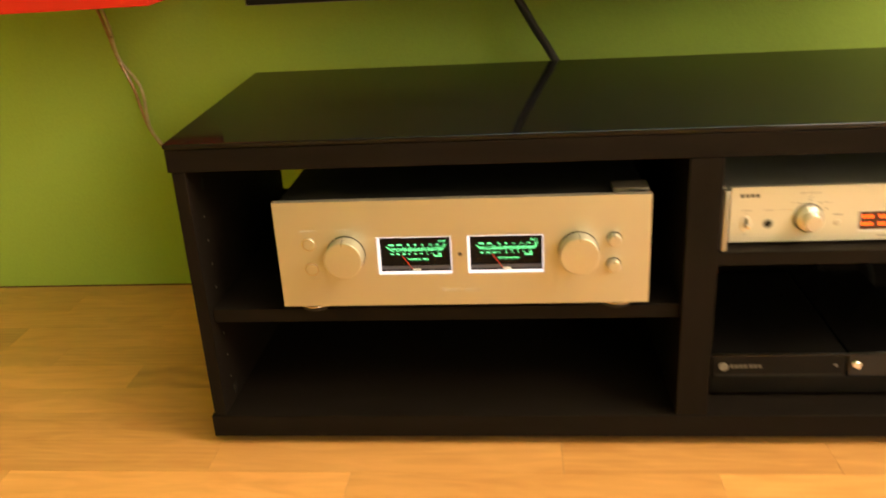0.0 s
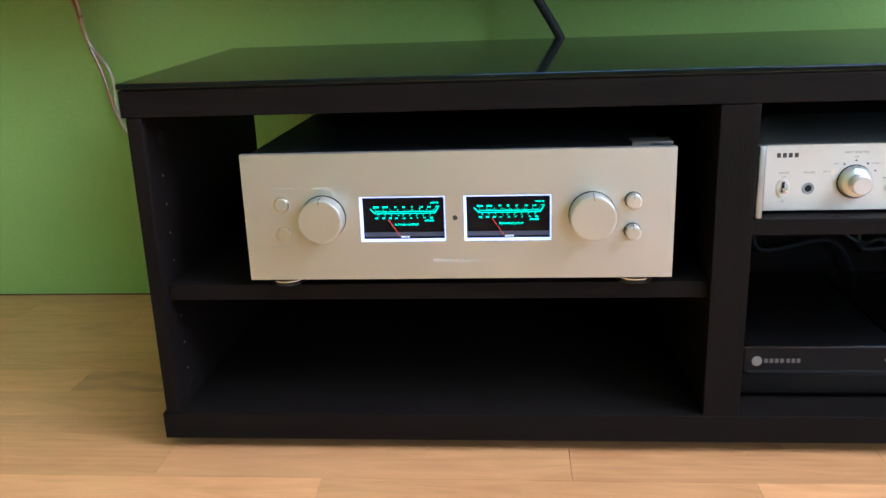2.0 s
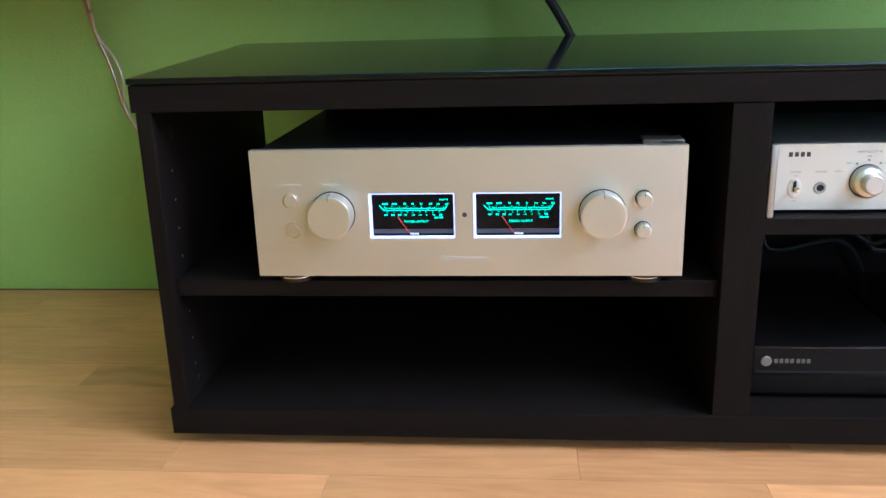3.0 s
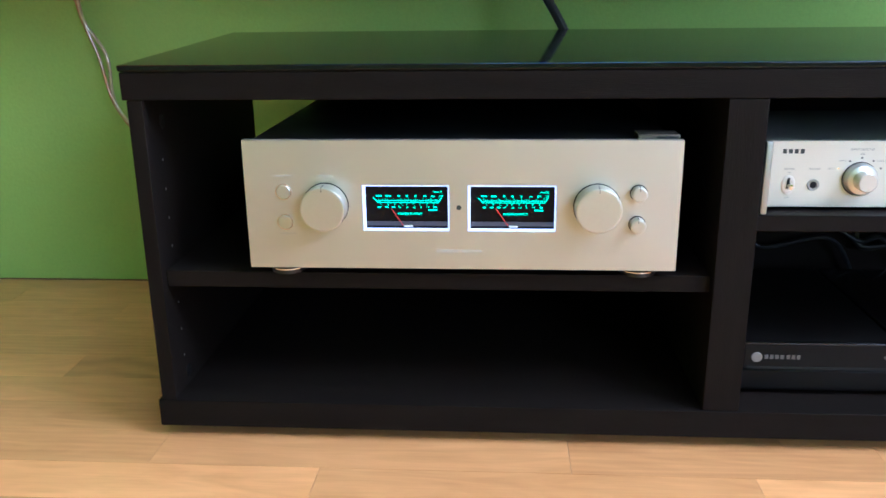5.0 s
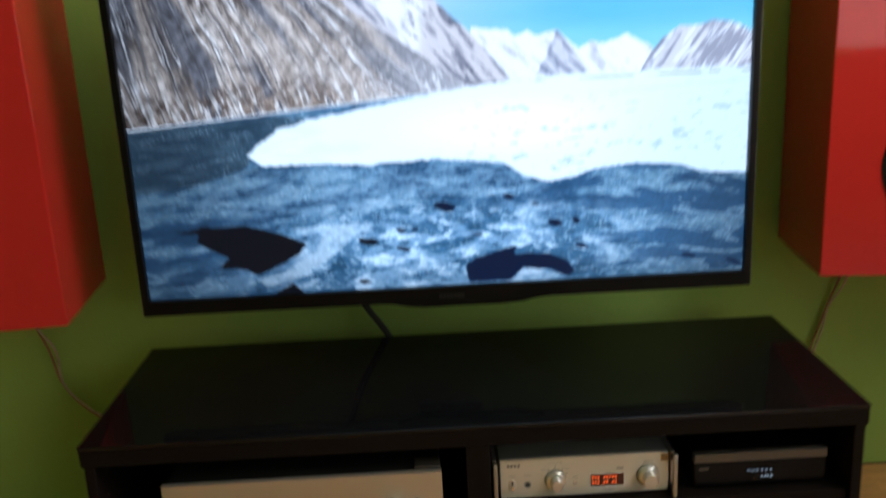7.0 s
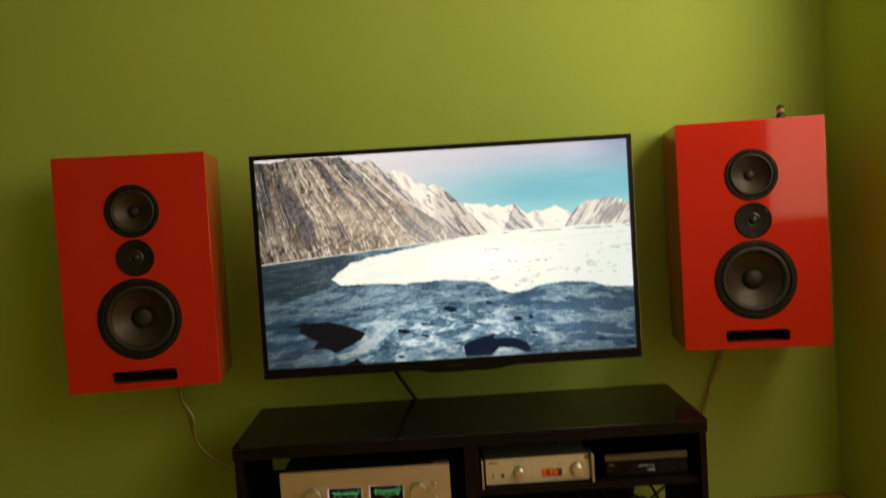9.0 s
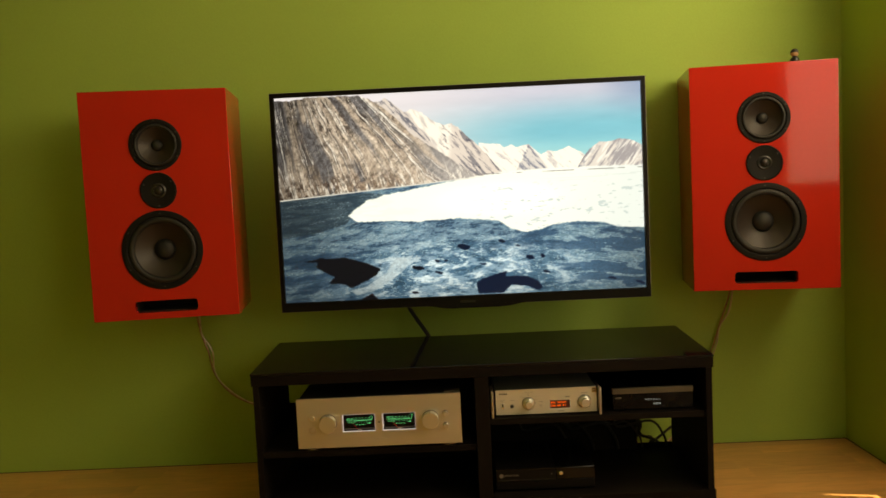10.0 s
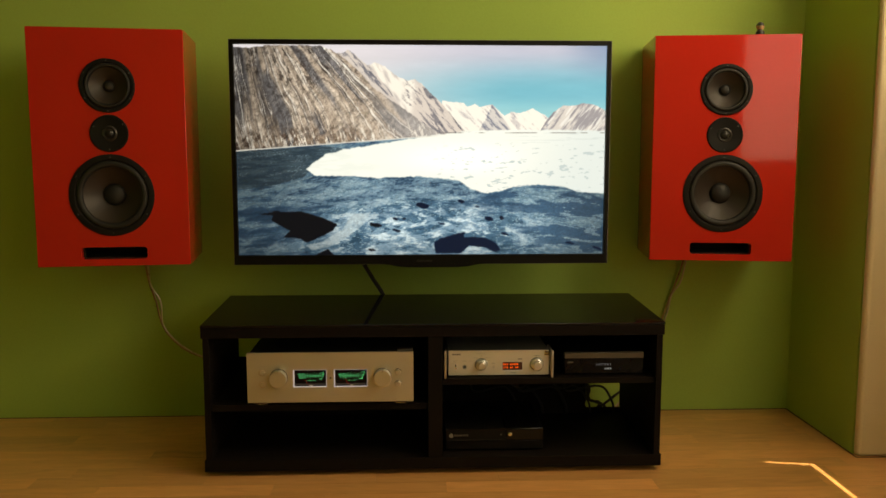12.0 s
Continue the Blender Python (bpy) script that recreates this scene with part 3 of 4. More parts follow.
stepped_knob(0.0985, 0.0330, 0.0165, 0.0098, 0.022)
stepped_knob(0.2500, 0.0325, 0.0180, 0.0118, 0.024)
sw = part("power_switch", lathe([(0, 0.0004), (0.0040, 0.0002), (0.0046, -0.0010), (0.0066, -0.0008), (0.0072, 0.0002)], 0.0285, 0.0265, 0, 24), SATIN, dac)
sw.matrix_basis = Matrix.Translation((0, 0, 0.0265)) @ Matrix.Diagonal((1, 1, 1.45, 1)) @ Matrix.Translation((0, 0, -0.0265))
part("switch_recess", box(0.0272, 0.0300, -0.0012, 0.0002, 0.0240, 0.0318, 0.0004), HOLE, sw)
part("switch_lever", lathe([(0, -0.0105), (0.0020, -0.0100), (0.0024, -0.0075), (0.0014, 0)], 0.0290, 0.0262, 0, 14), CHROME, sw)
jack = part("headphone_jack", lathe([(0.0036, 0.0002), (0.0036, -0.0010), (0.0058, -0.0012), (0.0063, 0.0002)], 0.0535, 0.0265, 0, 28), GREY_METAL, dac)
part("jack_hole", lathe([(0, -0.0002), (0.0036, -0.0003)], 0.0535, 0.0265, 0, 20), HOLE, jack)
part("push_button", lathe([(0, -0.0012), (0.0030, -0.0012), (0.0034, -0.0006), (0.0040, -0.0004), (0.0042, 0.0002)], 0.1320, 0.0262, 0, 20), ALU_TURNED, dac)
disp = part("display", box(0.1545, 0.2125, -0.0006, 0.0004, 0.0135, 0.0395, 0.0003), G_FRAME, dac, "orange dot matrix display in a white frame")
part("display_glass", box(0.1565, 0.2105, -0.0010, 0.0002, 0.0175, 0.0390), G_DISPLAY, disp)
random.seed(4)
for row in (0.0298, 0.0208):
    cells = [(0.1585 + 0.0047 * k, row + 0.0012, 0.0026, 0.0042) for k in range(9) if k not in ((3,) if row > 0.025 else (3, 6))]
    bars(cells, -0.0011, G_ORANGE, disp, "display_digit_bars")
bars([(0.0202 + 0.0058 * k, 0.0588, 0.0038, 0.0046) for k in range(4)], -0.0001, INK, dac, "maker_mark")
writing("INPUT SELECTOR", 0.0030, 0.0985, -0.0001, 0.0620, GREY_INK, dac)
writing("USB", 0.0026, 0.0985, -0.0001, 0.0575, GREY_INK, dac)
writing("POWER", 0.0030, 0.0285, -0.0001, 0.0420, GREY_INK, dac)
writing("ON", 0.0022, 0.0285, -0.0001, 0.0385, GREY_INK, dac)
writing("OFF", 0.0022, 0.0285, -0.0001, 0.0125, GREY_INK, dac)
writing("PHONES", 0.0030, 0.0535, -0.0001, 0.0420, GREY_INK, dac)
writing("OPT 1", 0.0026, 0.0800, -0.0001, 0.0505, GREY_INK, dac)
writing("OPT 2", 0.0026, 0.0700, -0.0001, 0.0425, GREY_INK, dac)
writing("COAX 1", 0.0026, 0.1180, -0.0001, 0.0505, GREY_INK, dac)
for x, z, m_ in ((0.0768, 0.0435, G_LED), (0.0872, 0.0510, INK), (0.0985, 0.0545, INK), (0.1100, 0.0512, INK), (0.1180, 0.0438, INK)):
    part("selector_led", lathe([(0, -0.0006), (0.0009, -0.0005), (0.0010, 0.0002)], x, z, 0, 12), m_, dac)
bars([(0.1985, 0.0455, 0.0058, 0.0036), (0.2050, 0.0455, 0.0050, 0.0036), (0.1265, 0.0355, 0.0095, 0.0014), (0.178, 0.0085, 0.016, 0.0014), (0.242, 0.0555, 0.016, 0.0016)], -0.0001, GREY_INK, dac)
st = part("sticker", box(0.2705, 0.2832, -0.0004, 0.0002, 0.0565, 0.0700), GOLD, dac, "square gold and black sticker")
bars([(0.2718, 0.0585, 0.0105, 0.0030), (0.2718, 0.0645, 0.0105, 0.0036)], -0.0006, INK, st)

# ---- the disc player and the console ----
player = thing("disc_player", pose(0.970, 0.035, 0.2595), "small black disc player with a bronze-grey top edge and white counter", "disc player")
part("case", box(0, 0.217, 0.0, 0.215, 0.003, 0.0625, 0.0015), SMOKED, player)
part("front_band", box(-0.0003, 0.2173, -0.0016, 0.012, 0.0475, 0.0630, 0.0012), BAND, player, "brushed bronze-grey band")
part("front_window", box(0.002, 0.215, -0.0012, 0.0005, 0.006, 0.0465, 0.0005), SMOKED, player, "dark smoked window")
for x in (0.02, 0.197):
    for y in (0.02, 0.19):
        part("foot", turned([(0, 0), (0.009, 0), (0.009, 0.003), (0, 0.003)], x, y, 0, 14), RUBBER, player)
for k, s in enumerate("000044"):
    writing(s, 0.0082, 0.0885 + 0.0074 * k, -0.0016, 0.0275, G_WHITE, player, "counter_digit")
bars([(0.1105 + 0.0050 * k, 0.0165, 0.0018 + 0.0012 * (k % 2), 0.0044) for k in range(4)], -0.0014, G_WHITE, player, "counter_bars")
bars([(0.0080 + 0.0040 * k, 0.0350, 0.0030, 0.0040) for k in range(4)], -0.0014, DIM_INK, player, "maker_mark")

console = thing("game_console", pose(0.646, 0.040, 0.046), "flat black game console with a silver power button", "game console")
part("lower_case", box(0, 0.270, 0.004, 0.250, 0.004, 0.030, 0.003), DULL_PLASTIC, console)
part("upper_case", box(0, 0.165, 0.0, 0.252, 0.0305, 0.0645, 0.003), DULL_PLASTIC, console, "matt black lid")
part("glossy_lid", box(0.1653, 0.270, -0.001, 0.252, 0.0305, 0.0660, 0.003), GLOSS_PLASTIC, console, "glossy black lid")
part("disc_slot", box(0.006, 0.160, -0.0006, 0.002, 0.0325, 0.0350), HOLE, console)
part("front_edge", box(0.0, 0.2702, -0.0010, 0.0022, 0.0610, 0.0640, 0.0006), GLOSS_PLASTIC, console)
pb = part("power_button", lathe([(0, -0.0028), (0.0040, -0.0026), (0.0058, -0.0016), (0.0062, 0.0004)], 0.1775, 0.0475, 0, 28), CHROME, console, "round silver power button")
part("eject_dot", lathe([(0, -0.0020), (0.0016, -0.0018), (0.0018, 0.0004)], 0.1520, 0.0475, 0, 14), SILVER_GREY, console)
part("maker_mark", lathe([(0, -0.0012), (0.0052, -0.0012), (0.0058, -0.0006), (0.0058, 0.0004)], 0.0155, 0.0460, 0, 24), SILVER_GREY, console, "round grey badge")
bars([(0.0240 + 0.0056 * k, 0.0440, 0.0038, 0.0048) for k in range(4)] + [(0.0475 + 0.0054 * k, 0.0440, 0.0036, 0.0048) for k in range(3)], -0.0002, DIM_INK, console, "print_bar")
for x in (0.025, 0.245):
    for y in (0.03, 0.22):
        part("foot", turned([(0, 0), (0.010, 0), (0.010, 0.0045), (0, 0.0045)], x, y, -0.0003, 14), RUBBER, console)

# ---- the loudspeakers ----
SW, SH, SD = 0.404, 0.645, 0.285


def driver(parent, name, x, z, r, cone_r, dome_r, depth, tweeter=False):
    """A loudspeaker unit: a frame ring, a rubber roll, a sunk cone and its cap."""
    d = part(name, lathe([(cone_r * 1.13, 0.004), (cone_r * 1.13, -0.0012), (cone_r * 1.16, -0.0036), (r * 0.96, -0.0036), (r, -0.0022), (r, 0.0006)], x, z, 0, 64), DRIVER_FRAME, parent)
    if tweeter:
        part("tweeter_plate", lathe([(dome_r * 1.7, 0.0014), (cone_r * 1.13, -0.0022), (cone_r * 1.13, 0.002)], x, z, 0, 48), DRIVER_FRAME, d)
        part("dome", lathe([(dome_r * math.sin(radians(9 * q)), -0.0085 * math.cos(radians(9 * q))) for q in range(11)] + [(dome_r * 1.35, -0.0012), (dome_r * 1.72, 0.0016)], x, z, 0, 40), PLASTIC, d, "small black dome")
        for a in (35, 155, 270):
            part("screw", lathe([(0, -0.0040), (0.0022, -0.0036), (0.0026, -0.0020)], x + r * 0.86 * math.cos(radians(a)), z + r * 0.86 * math.sin(radians(a)), 0, 10), INK, d)
        return
    roll = [(cone_r * 1.14, 0.001)]
    for k in range(17):
        a = math.pi * k / 16
        roll.append((cone_r * (1.02 + 0.10 * math.cos(a)), 0.0015 - 0.0065 * math.sin(a)))
    roll.append((cone_r * 0.91, 0.005))
    part("surround", lathe(roll, x, z, 0, 64), RUBBER, d, "rubber roll")
    part("cone", lathe([(cone_r * 0.93, 0.004), (cone_r * 0.75, depth * 0.42), (cone_r * 0.55, depth * 0.72), (dome_r * 0.9, depth)], x, z, 0, 64), CONE, d)
    part("dust_cap", lathe([(dome_r * math.sin(radians(8 * q)), depth * (0.98 - 0.48 * math.cos(radians(8 * q)))) for q in range(12)], x, z, 0, 40), RUBBER, d)
    for a in range(6):
        b = radians(30 + 60 * a)
        part("screw", lathe([(0, -0.0046), (0.0020, -0.0044), (0.0024, -0.0034)], x + r * 0.93 * math.cos(b), z + r * 0.93 * math.sin(b), 0, 8), INK, d)


def rounded_slot(x0, x1, z0, z1, y0, y1, r, bm):
    """A prism along y with rounded corners."""
    one = bmesh.new()
    rim = []
    for cx, cz, a in ((x1 - r, z1 - r, 0), (x0 + r, z1 - r, 90), (x0 + r, z0 + r, 180), (x1 - r, z0 + r, 270)):
        for k in range(5):
            b = radians(a + 22.5 * k)
            rim.append(one.verts.new((cx + r * math.cos(b), y0, cz + r * math.sin(b))))
    cap = one.faces.new(rim)
    got = bmesh.ops.extrude_face_region(one, geom=[cap])
    bmesh.ops.translate(one, vec=(0, y1 - y0, 0), verts=[g for g in got["geom"] if isinstance(g, bmesh.types.BMVert)])
    bmesh.ops.recalc_face_normals(one, faces=one.faces)
    return merge(bm, one)


def loudspeaker(m, label):
    """Origin at the middle of the lower front edge; the front faces -y."""
    e = thing("loudspeaker", m, label, "loudspeaker", "pair of wall loudspeakers")
    P0, P1, Z0, Z1 = -0.087, 0.087, 0.019, 0.053
    cab = box(-SW / 2, SW / 2, 0, SD, 0, SH, 0.0022, 2)
    cabinet = part("cabinet", cab, RED, e, "glossy red lacquered cabinet")
    cut = bmesh.new()
    for x, z, r in ((0, 0.492, 0.0665), (0, 0.364, 0.045), (0, 0.196, 0.103)):
        lathe([(0, -0.02), (r, -0.02), (r, 0.055), (0, 0.055)], x, z, 0, 64, cut)
    rounded_slot(P0, P1, Z0, Z1, -0.02, 0.12, 0.009, cut)
    cutter = new("cutter", finish("cutter", cut, HOLE, False))
    cutter.parent = e
    mod = cabinet.modifiers.new("openings", 'BOOLEAN')
    mod.operation, mod.object, mod.solver = 'DIFFERENCE', cutter, 'EXACT'
    bpy.context.view_layer.update()
    cabinet.data = bpy.data.meshes.new_from_object(cabinet.evaluated_get(bpy.context.evaluated_depsgraph_get()))
    cabinet.modifiers.clear()
    cabinet.data.shade_smooth()
    cabinet.data.set_sharp_from_angle(angle=radians(21))
    bpy.data.objects.remove(cutter)
    driver(e, "midrange_driver", 0, 0.492, 0.0725, 0.054, 0.016, 0.024)
    driver(e, "tweeter", 0, 0.364, 0.0505, 0.041, 0.0125, 0, True)
    driver(e, "woofer", 0, 0.196, 0.1120, 0.084, 0.030, 0.036)
    port = part("bass_port", holed_plate([P0 + 0.0003, P0 + 0.004, P1 - 0.004, P1 - 0.0003], [Z0 + 0.0003, Z0 + 0.003, Z1 - 0.003, Z1 - 0.0003], {(1, 1)}, 0.020, 0.110), HOLE, e, "black slot port")
    part("port_back", box(P0 + 0.001, P1 - 0.001, 0.108, 0.112, Z0 + 0.001, Z1 - 0.001), HOLE, port)
    part("wall_bracket", box(-0.06, 0.06, SD - 0.002, SD + 0.012, 0.25, 0.45), BLACK_METAL, e)
    return e


TOE_L, TOE_R = 7.1, -8.2
left = loudspeaker(pose(-0.265, 0.156, 0.551, 0, 0, TOE_L), "large glossy red three-way loudspeaker hung on the green wall")
right = copy_thing(left, pose(1.454, 0.210, 0.549, 0, 0, TOE_R))
tagged(right, "large glossy red three-way loudspeaker beside the room corner")
for ob, d in ((left, 0.07), (right, 0.02)):
    arm = part("wall_arm", box(-0.03, 0.03, SD + 0.010, SD + d, 0.30, 0.40), BLACK_METAL, ob)
figure = part("figurine", turned([(0, 0), (0.0095, 0), (0.0105, 0.004), (0.0095, 0.010), (0.006, 0.0125), (0.0055, 0.0145), (0.0085, 0.018), (0.0095, 0.0225), (0.0075, 0.028), (0.004, 0.031), (0, 0.032)], 0, 0, 0, 20), [PLASTIC, TAN])
for p in figure.data.polygons:
    if 0.0155 < p.center.z < 0.024:
        p.material_index = 1
tagged(figure, "tiny dark and tan figurine standing on a loudspeaker", "figurine").matrix_world = pose(1.556, 0.240, 0.549 + SH) @ Matrix.Scale(1.25, 4)

# ---- the television ----
TW, TH = 1.082, 0.637
tv = thing("television", pose(0.046, 0.237, 0.541), "flat black television showing an icy lake below mountains", "television")
part("bezel", holed_plate([0, 0.0115, TW - 0.0115, TW], [0, 0.0265, TH - 0.0125, TH], {(1, 1)}, 0, 0.018), DULL_PLASTIC, tv, "slim black bezel")
part("edge_trim", holed_plate([-0.0016, -0.0002, TW + 0.0002, TW + 0.0016], [-0.0012, -0.0001, TH + 0.0002, TH + 0.0014], {(1, 1)}, 0.003, 0.020), GREY_METAL, tv, "thin grey metal edge")
bm = bmesh.new()
box(0.0, TW, 0.0185, 0.034, 0.002, TH - 0.002, 0.004, 2, bm)
part("back_cover", bm, PLASTIC, tv)
part("back_housing", box(0.16, TW - 0.16, 0.0345, 0.075, 0.02, 0.36, 0.02, 3), PLASTIC, tv)
bm = bmesh.new()
low = [(0.425, 0.0), (0.445, -0.002), (0.47, -0.0075), (0.50, -0.010), (0.64, -0.010), (0.675, -0.0075), (0.70, -0.002), (0.72, 0.0)]
fa = [bm.verts.new((x, 0.001, z - 0.0002)) for x, z in low]
face = bm.faces.new(fa)
got = bmesh.ops.extrude_face_region(bm, geom=[face])
bmesh.ops.translate(bm, vec=(0, 0.022, 0), verts=[g for g in got["geom"] if isinstance(g, bmesh.types.BMVert)])
part("lower_lip", bm, DULL_PLASTIC, tv, "bulging lip under the screen")
bars([(0.525 + 0.0065 * k, 0.006, 0.0052, 0.0065) for k in range(7)], -0.0002, BLACK_METAL, tv, "maker_mark")
mount = part("wall_mount", box(0.44, 0.64, 0.0755, 0.090, 0.12, 0.32, 0.003), BLACK_METAL, tv)
part("mount_arm", box(0.515, 0.565, 0.090, 0.2830, 0.20, 0.24, 0.003), BLACK_METAL, mount)
part("wall_plate", box(0.47, 0.61, 0.2830, 0.2925, 0.12, 0.32, 0.002), BLACK_METAL, mount)


# the picture on the screen: a calm lake with broken ice below bare mountains, worked out cell by cell
GW, GH = 640, 362
SX0, SZ0, SXW, SZH = 0.0115, 0.0265, TW - 0.023, TH - 0.039
px, py = np.meshgrid(np.linspace(0, 660, GW), np.linspace(0, 374, GH))


def lattice(x, y, seed):
    """Smooth value noise between 0 and 1."""
    table = np.random.RandomState(seed).rand(256, 256)
    i, j = np.floor(x).astype(int), np.floor(y).astype(int)
    a, b = x - i, y - j
    a, b = a * a * (3 - 2 * a), b * b * (3 - 2 * b)
    i0, i1, j0, j1 = i % 256, (i + 1) % 256, j % 256, (j + 1) % 256
    return (table[j0, i0] * (1 - a) + table[j0, i1] * a) * (1 - b) + (table[j1, i0] * (1 - a) + table[j1, i1] * a) * b


def fractal(x, y, seed, octaves=5, fall=0.55):
    total, weight, norm = 0.0, 1.0, 0.0
    for k in range(octaves):
        total = total + weight * lattice(x * 2 ** k + 17.3 * k, y * 2 ** k + 9.1 * k, seed + k)
        norm += weight
        weight *= fall
    return total / norm


def step(a, b, x):
    t = np.clip((x - a) / (b - a), 0, 1)
    return t * t * (3 - 2 * t)


def mix(a, b, t):
    return a + (np.asarray(b, float) - a) * t[..., None]


def inside(points, x, y):
    """1 where (x, y) lies within the outline."""
    hit = np.zeros(x.shape, bool)
    for (xa, ya), (xb, yb) in zip(points, points[1:] + points[:1]):
        if ya != yb:
            hit ^= ((ya > y) != (yb > y)) & (x < (xb - xa) * (y - ya) / (yb - ya) + xa)
    return hit.astype(float)


def soft(a):
    """Takes the hard stairs off a mask."""
    b = np.pad(a, 1, mode='edge')
    return (4 * a + 2 * (b[1:-1, 2:] + b[1:-1, :-2] + b[2:, 1:-1] + b[:-2, 1:-1]) + b[2:, 2:] + b[2:, :-2] + b[:-2, 2:] + b[:-2, :-2]) / 16


def pairs(*q):
    return [(q[k], q[k + 1]) for k in range(0, len(q), 2)]


def below(points, lift=1.5, seed=70, size=5):
    """Mask of all that lies under a skyline."""
    xs, ys = [p[0] for p in points], [p[1] for p in points]
    line = np.interp(px, xs, ys) + lift * (2 * fractal(px / size, px * 0, seed, 4, 0.6) - 1)
    return step(-0.8, 0.8, py - line) * ((px >= xs[0]) & (px <= xs[-1]))


# sky: pinkish haze above, clear cyan over the far peaks
pale = step(520, 170, px)
pic = mix(np.ones((GH, GW, 3)) * np.array((196, 196, 217.0)), (108, 186, 208), step(6, 84, py + 0.03 * (px - 400)))
pic = mix(pic, (148, 208, 218), step(84, 128, py))
pic = mix(pic, (228, 220, 228), pale * 0.85)
pic = mix(pic, (104, 132, 172), step(560, 668, px) * step(80, 0, py) * 0.6)
pic += (fractal(px / 60, py / 12, 3, 4) - 0.5)[..., None] * 10

# far snow
foot = np.interp(px, [0, 372, 410, 660], [186, 158, 152, 153])
grainy = fractal(px / 5, py / 4, 5, 5, 0.65)
slant = fractal((px - 0.9 * py) / 7, (py + 0.4 * px) / 26, 9, 5, 0.6)
snow = mix(np.ones((GH, GW, 3)) * np.array((250, 243, 236.0)), (214, 205, 205), step(0.52, 0.70, slant))
snow = mix(snow, (168, 166, 176), step(0.62, 0.74, 0.6 * slant + 0.4 * grainy))
far = below(pairs(366, 96, 378, 99, 405, 101, 412, 108, 425, 103, 432, 108, 456, 104, 478, 124, 490, 117, 506, 119, 528, 110, 550, 122, 562, 132))
pic = mix(pic, snow, far)
flank = inside(pairs(430, 154, 446, 126, 456, 104, 466, 116, 480, 134, 492, 154), px + 6 * (slant - 0.5), py)
pic = mix(pic, mix(mix(snow, (196, 188, 190), np.full(px.shape, 0.6)), (118, 122, 140), step(0.5, 0.64, slant) * 0.8), soft(flank))
hill = below(pairs(540, 156, 552, 134, 566, 117, 584, 105, 600, 106, 621, 101, 640, 104, 660, 113), 1.2, 75)
hillside = mix(mix(np.ones((GH, GW, 3)) * np.array((222, 212, 208.0)), (160, 154, 160), step(0.44, 0.62, fractal((px + 0.75 * py) / 6, (py - 0.3 * px) / 30, 22, 5, 0.6))), (246, 240, 236), step(0.55, 0.7, fractal((px + 0.75 * py) / 4, py / 22, 27, 4)) * 0.8)
hillside = mix(hillside, (112, 118, 138), step(590, 548, px + 0.5 * py - 56) * step(0.4, 0.6, grainy) * 0.8)
pic = mix(pic, hillside, hill)
peak = below(pairs(205, 30, 222, 42, 248, 30, 262, 36, 288, 55, 305, 62, 318, 59, 330, 68, 345, 84, 361, 98, 378, 116, 405, 150, 412, 158), 1.8, 80)
cream = mix(np.ones((GH, GW, 3)) * np.array((250, 240, 232.0)), (206, 196, 194), step(0.44, 0.66, fractal((px - 0.62 * py) / 9, (py + 0.3 * px) / 40, 31, 5)))
rough = fractal((px - 0.85 * py) / 5, (py + 0.5 * px) / 26, 37, 5, 0.62)
cliffs = mix(mix(np.ones((GH, GW, 3)) * np.array((222, 208, 202.0)), (140, 134, 140), step(0.46, 0.62, rough)), (92, 92, 104), step(0.60, 0.70, 0.5 * rough + 0.5 * grainy))
crest = step(6, -10, (px - 316) * 0.62 - (py - 60) + 14 * (slant - 0.5)) * step(316, 330, px + 0.2 * (py - 60))
pic = mix(pic, cream, peak)
pic = mix(pic, cliffs, peak * np.clip(crest + step(300, 312, px + 0.1 * py) * step(0.5, 0.62, rough), 0, 1))
crag = below(pairs(176, 16, 190, 14, 200, 8, 208, 14, 213, 18, 238, 38, 262, 66, 300, 118, 330, 150), 2.2, 85, 4)
pic = mix(pic, mix(mix(cliffs, (200, 190, 190), np.full(px.shape, 0.25)), (96, 98, 112), step(0.5, 0.66, rough) * 0.6), crag)

# the near slope: gullies fan out from its top, steeper to the right
start = np.linspace(-90, 330, 421)
lean = 0.16 + 0.95 * (np.clip(start, 0, None) / 172) ** 1.5
u = np.stack([np.interp(px[r], start + lean * py[r, 0], start) for r in range(GH)])
w = u + 9 * (fractal(px / 46, py / 60, 41, 3) - 0.5) + 1.8 * (fractal(px / 9, py / 11, 42, 4, 0.6) - 0.5)
face = fractal(w / 15, py / 170 + 3, 43, 3, 0.5)
face2 = fractal(w / 6, py / 90, 47, 4, 0.6)
fleck = fractal(px / 4.5, py / 6, 53, 5, 0.7)
rock = mix(np.ones((GH, GW, 3)) * np.array((182, 164, 150.0)), (120, 116, 118), step(0.43, 0.58, face + 0.25 * (face2 - 0.5)))
rock = mix(rock, (84, 80, 82), step(0.55, 0.66, 0.65 * face2 + 0.35 * fleck) * 0.75)
rock = mix(rock, (212, 196, 182), step(0.56, 0.68, 1 - face2) * step(0.35, 0.6, 1 - face) * 0.8)
rock = mix(rock, (64, 56, 54), step(0.56, 0.64, fractal(w / 5, py / 12, 59, 5, 0.65)) * step(150, 60, py + 0.2 * px) * 0.75)
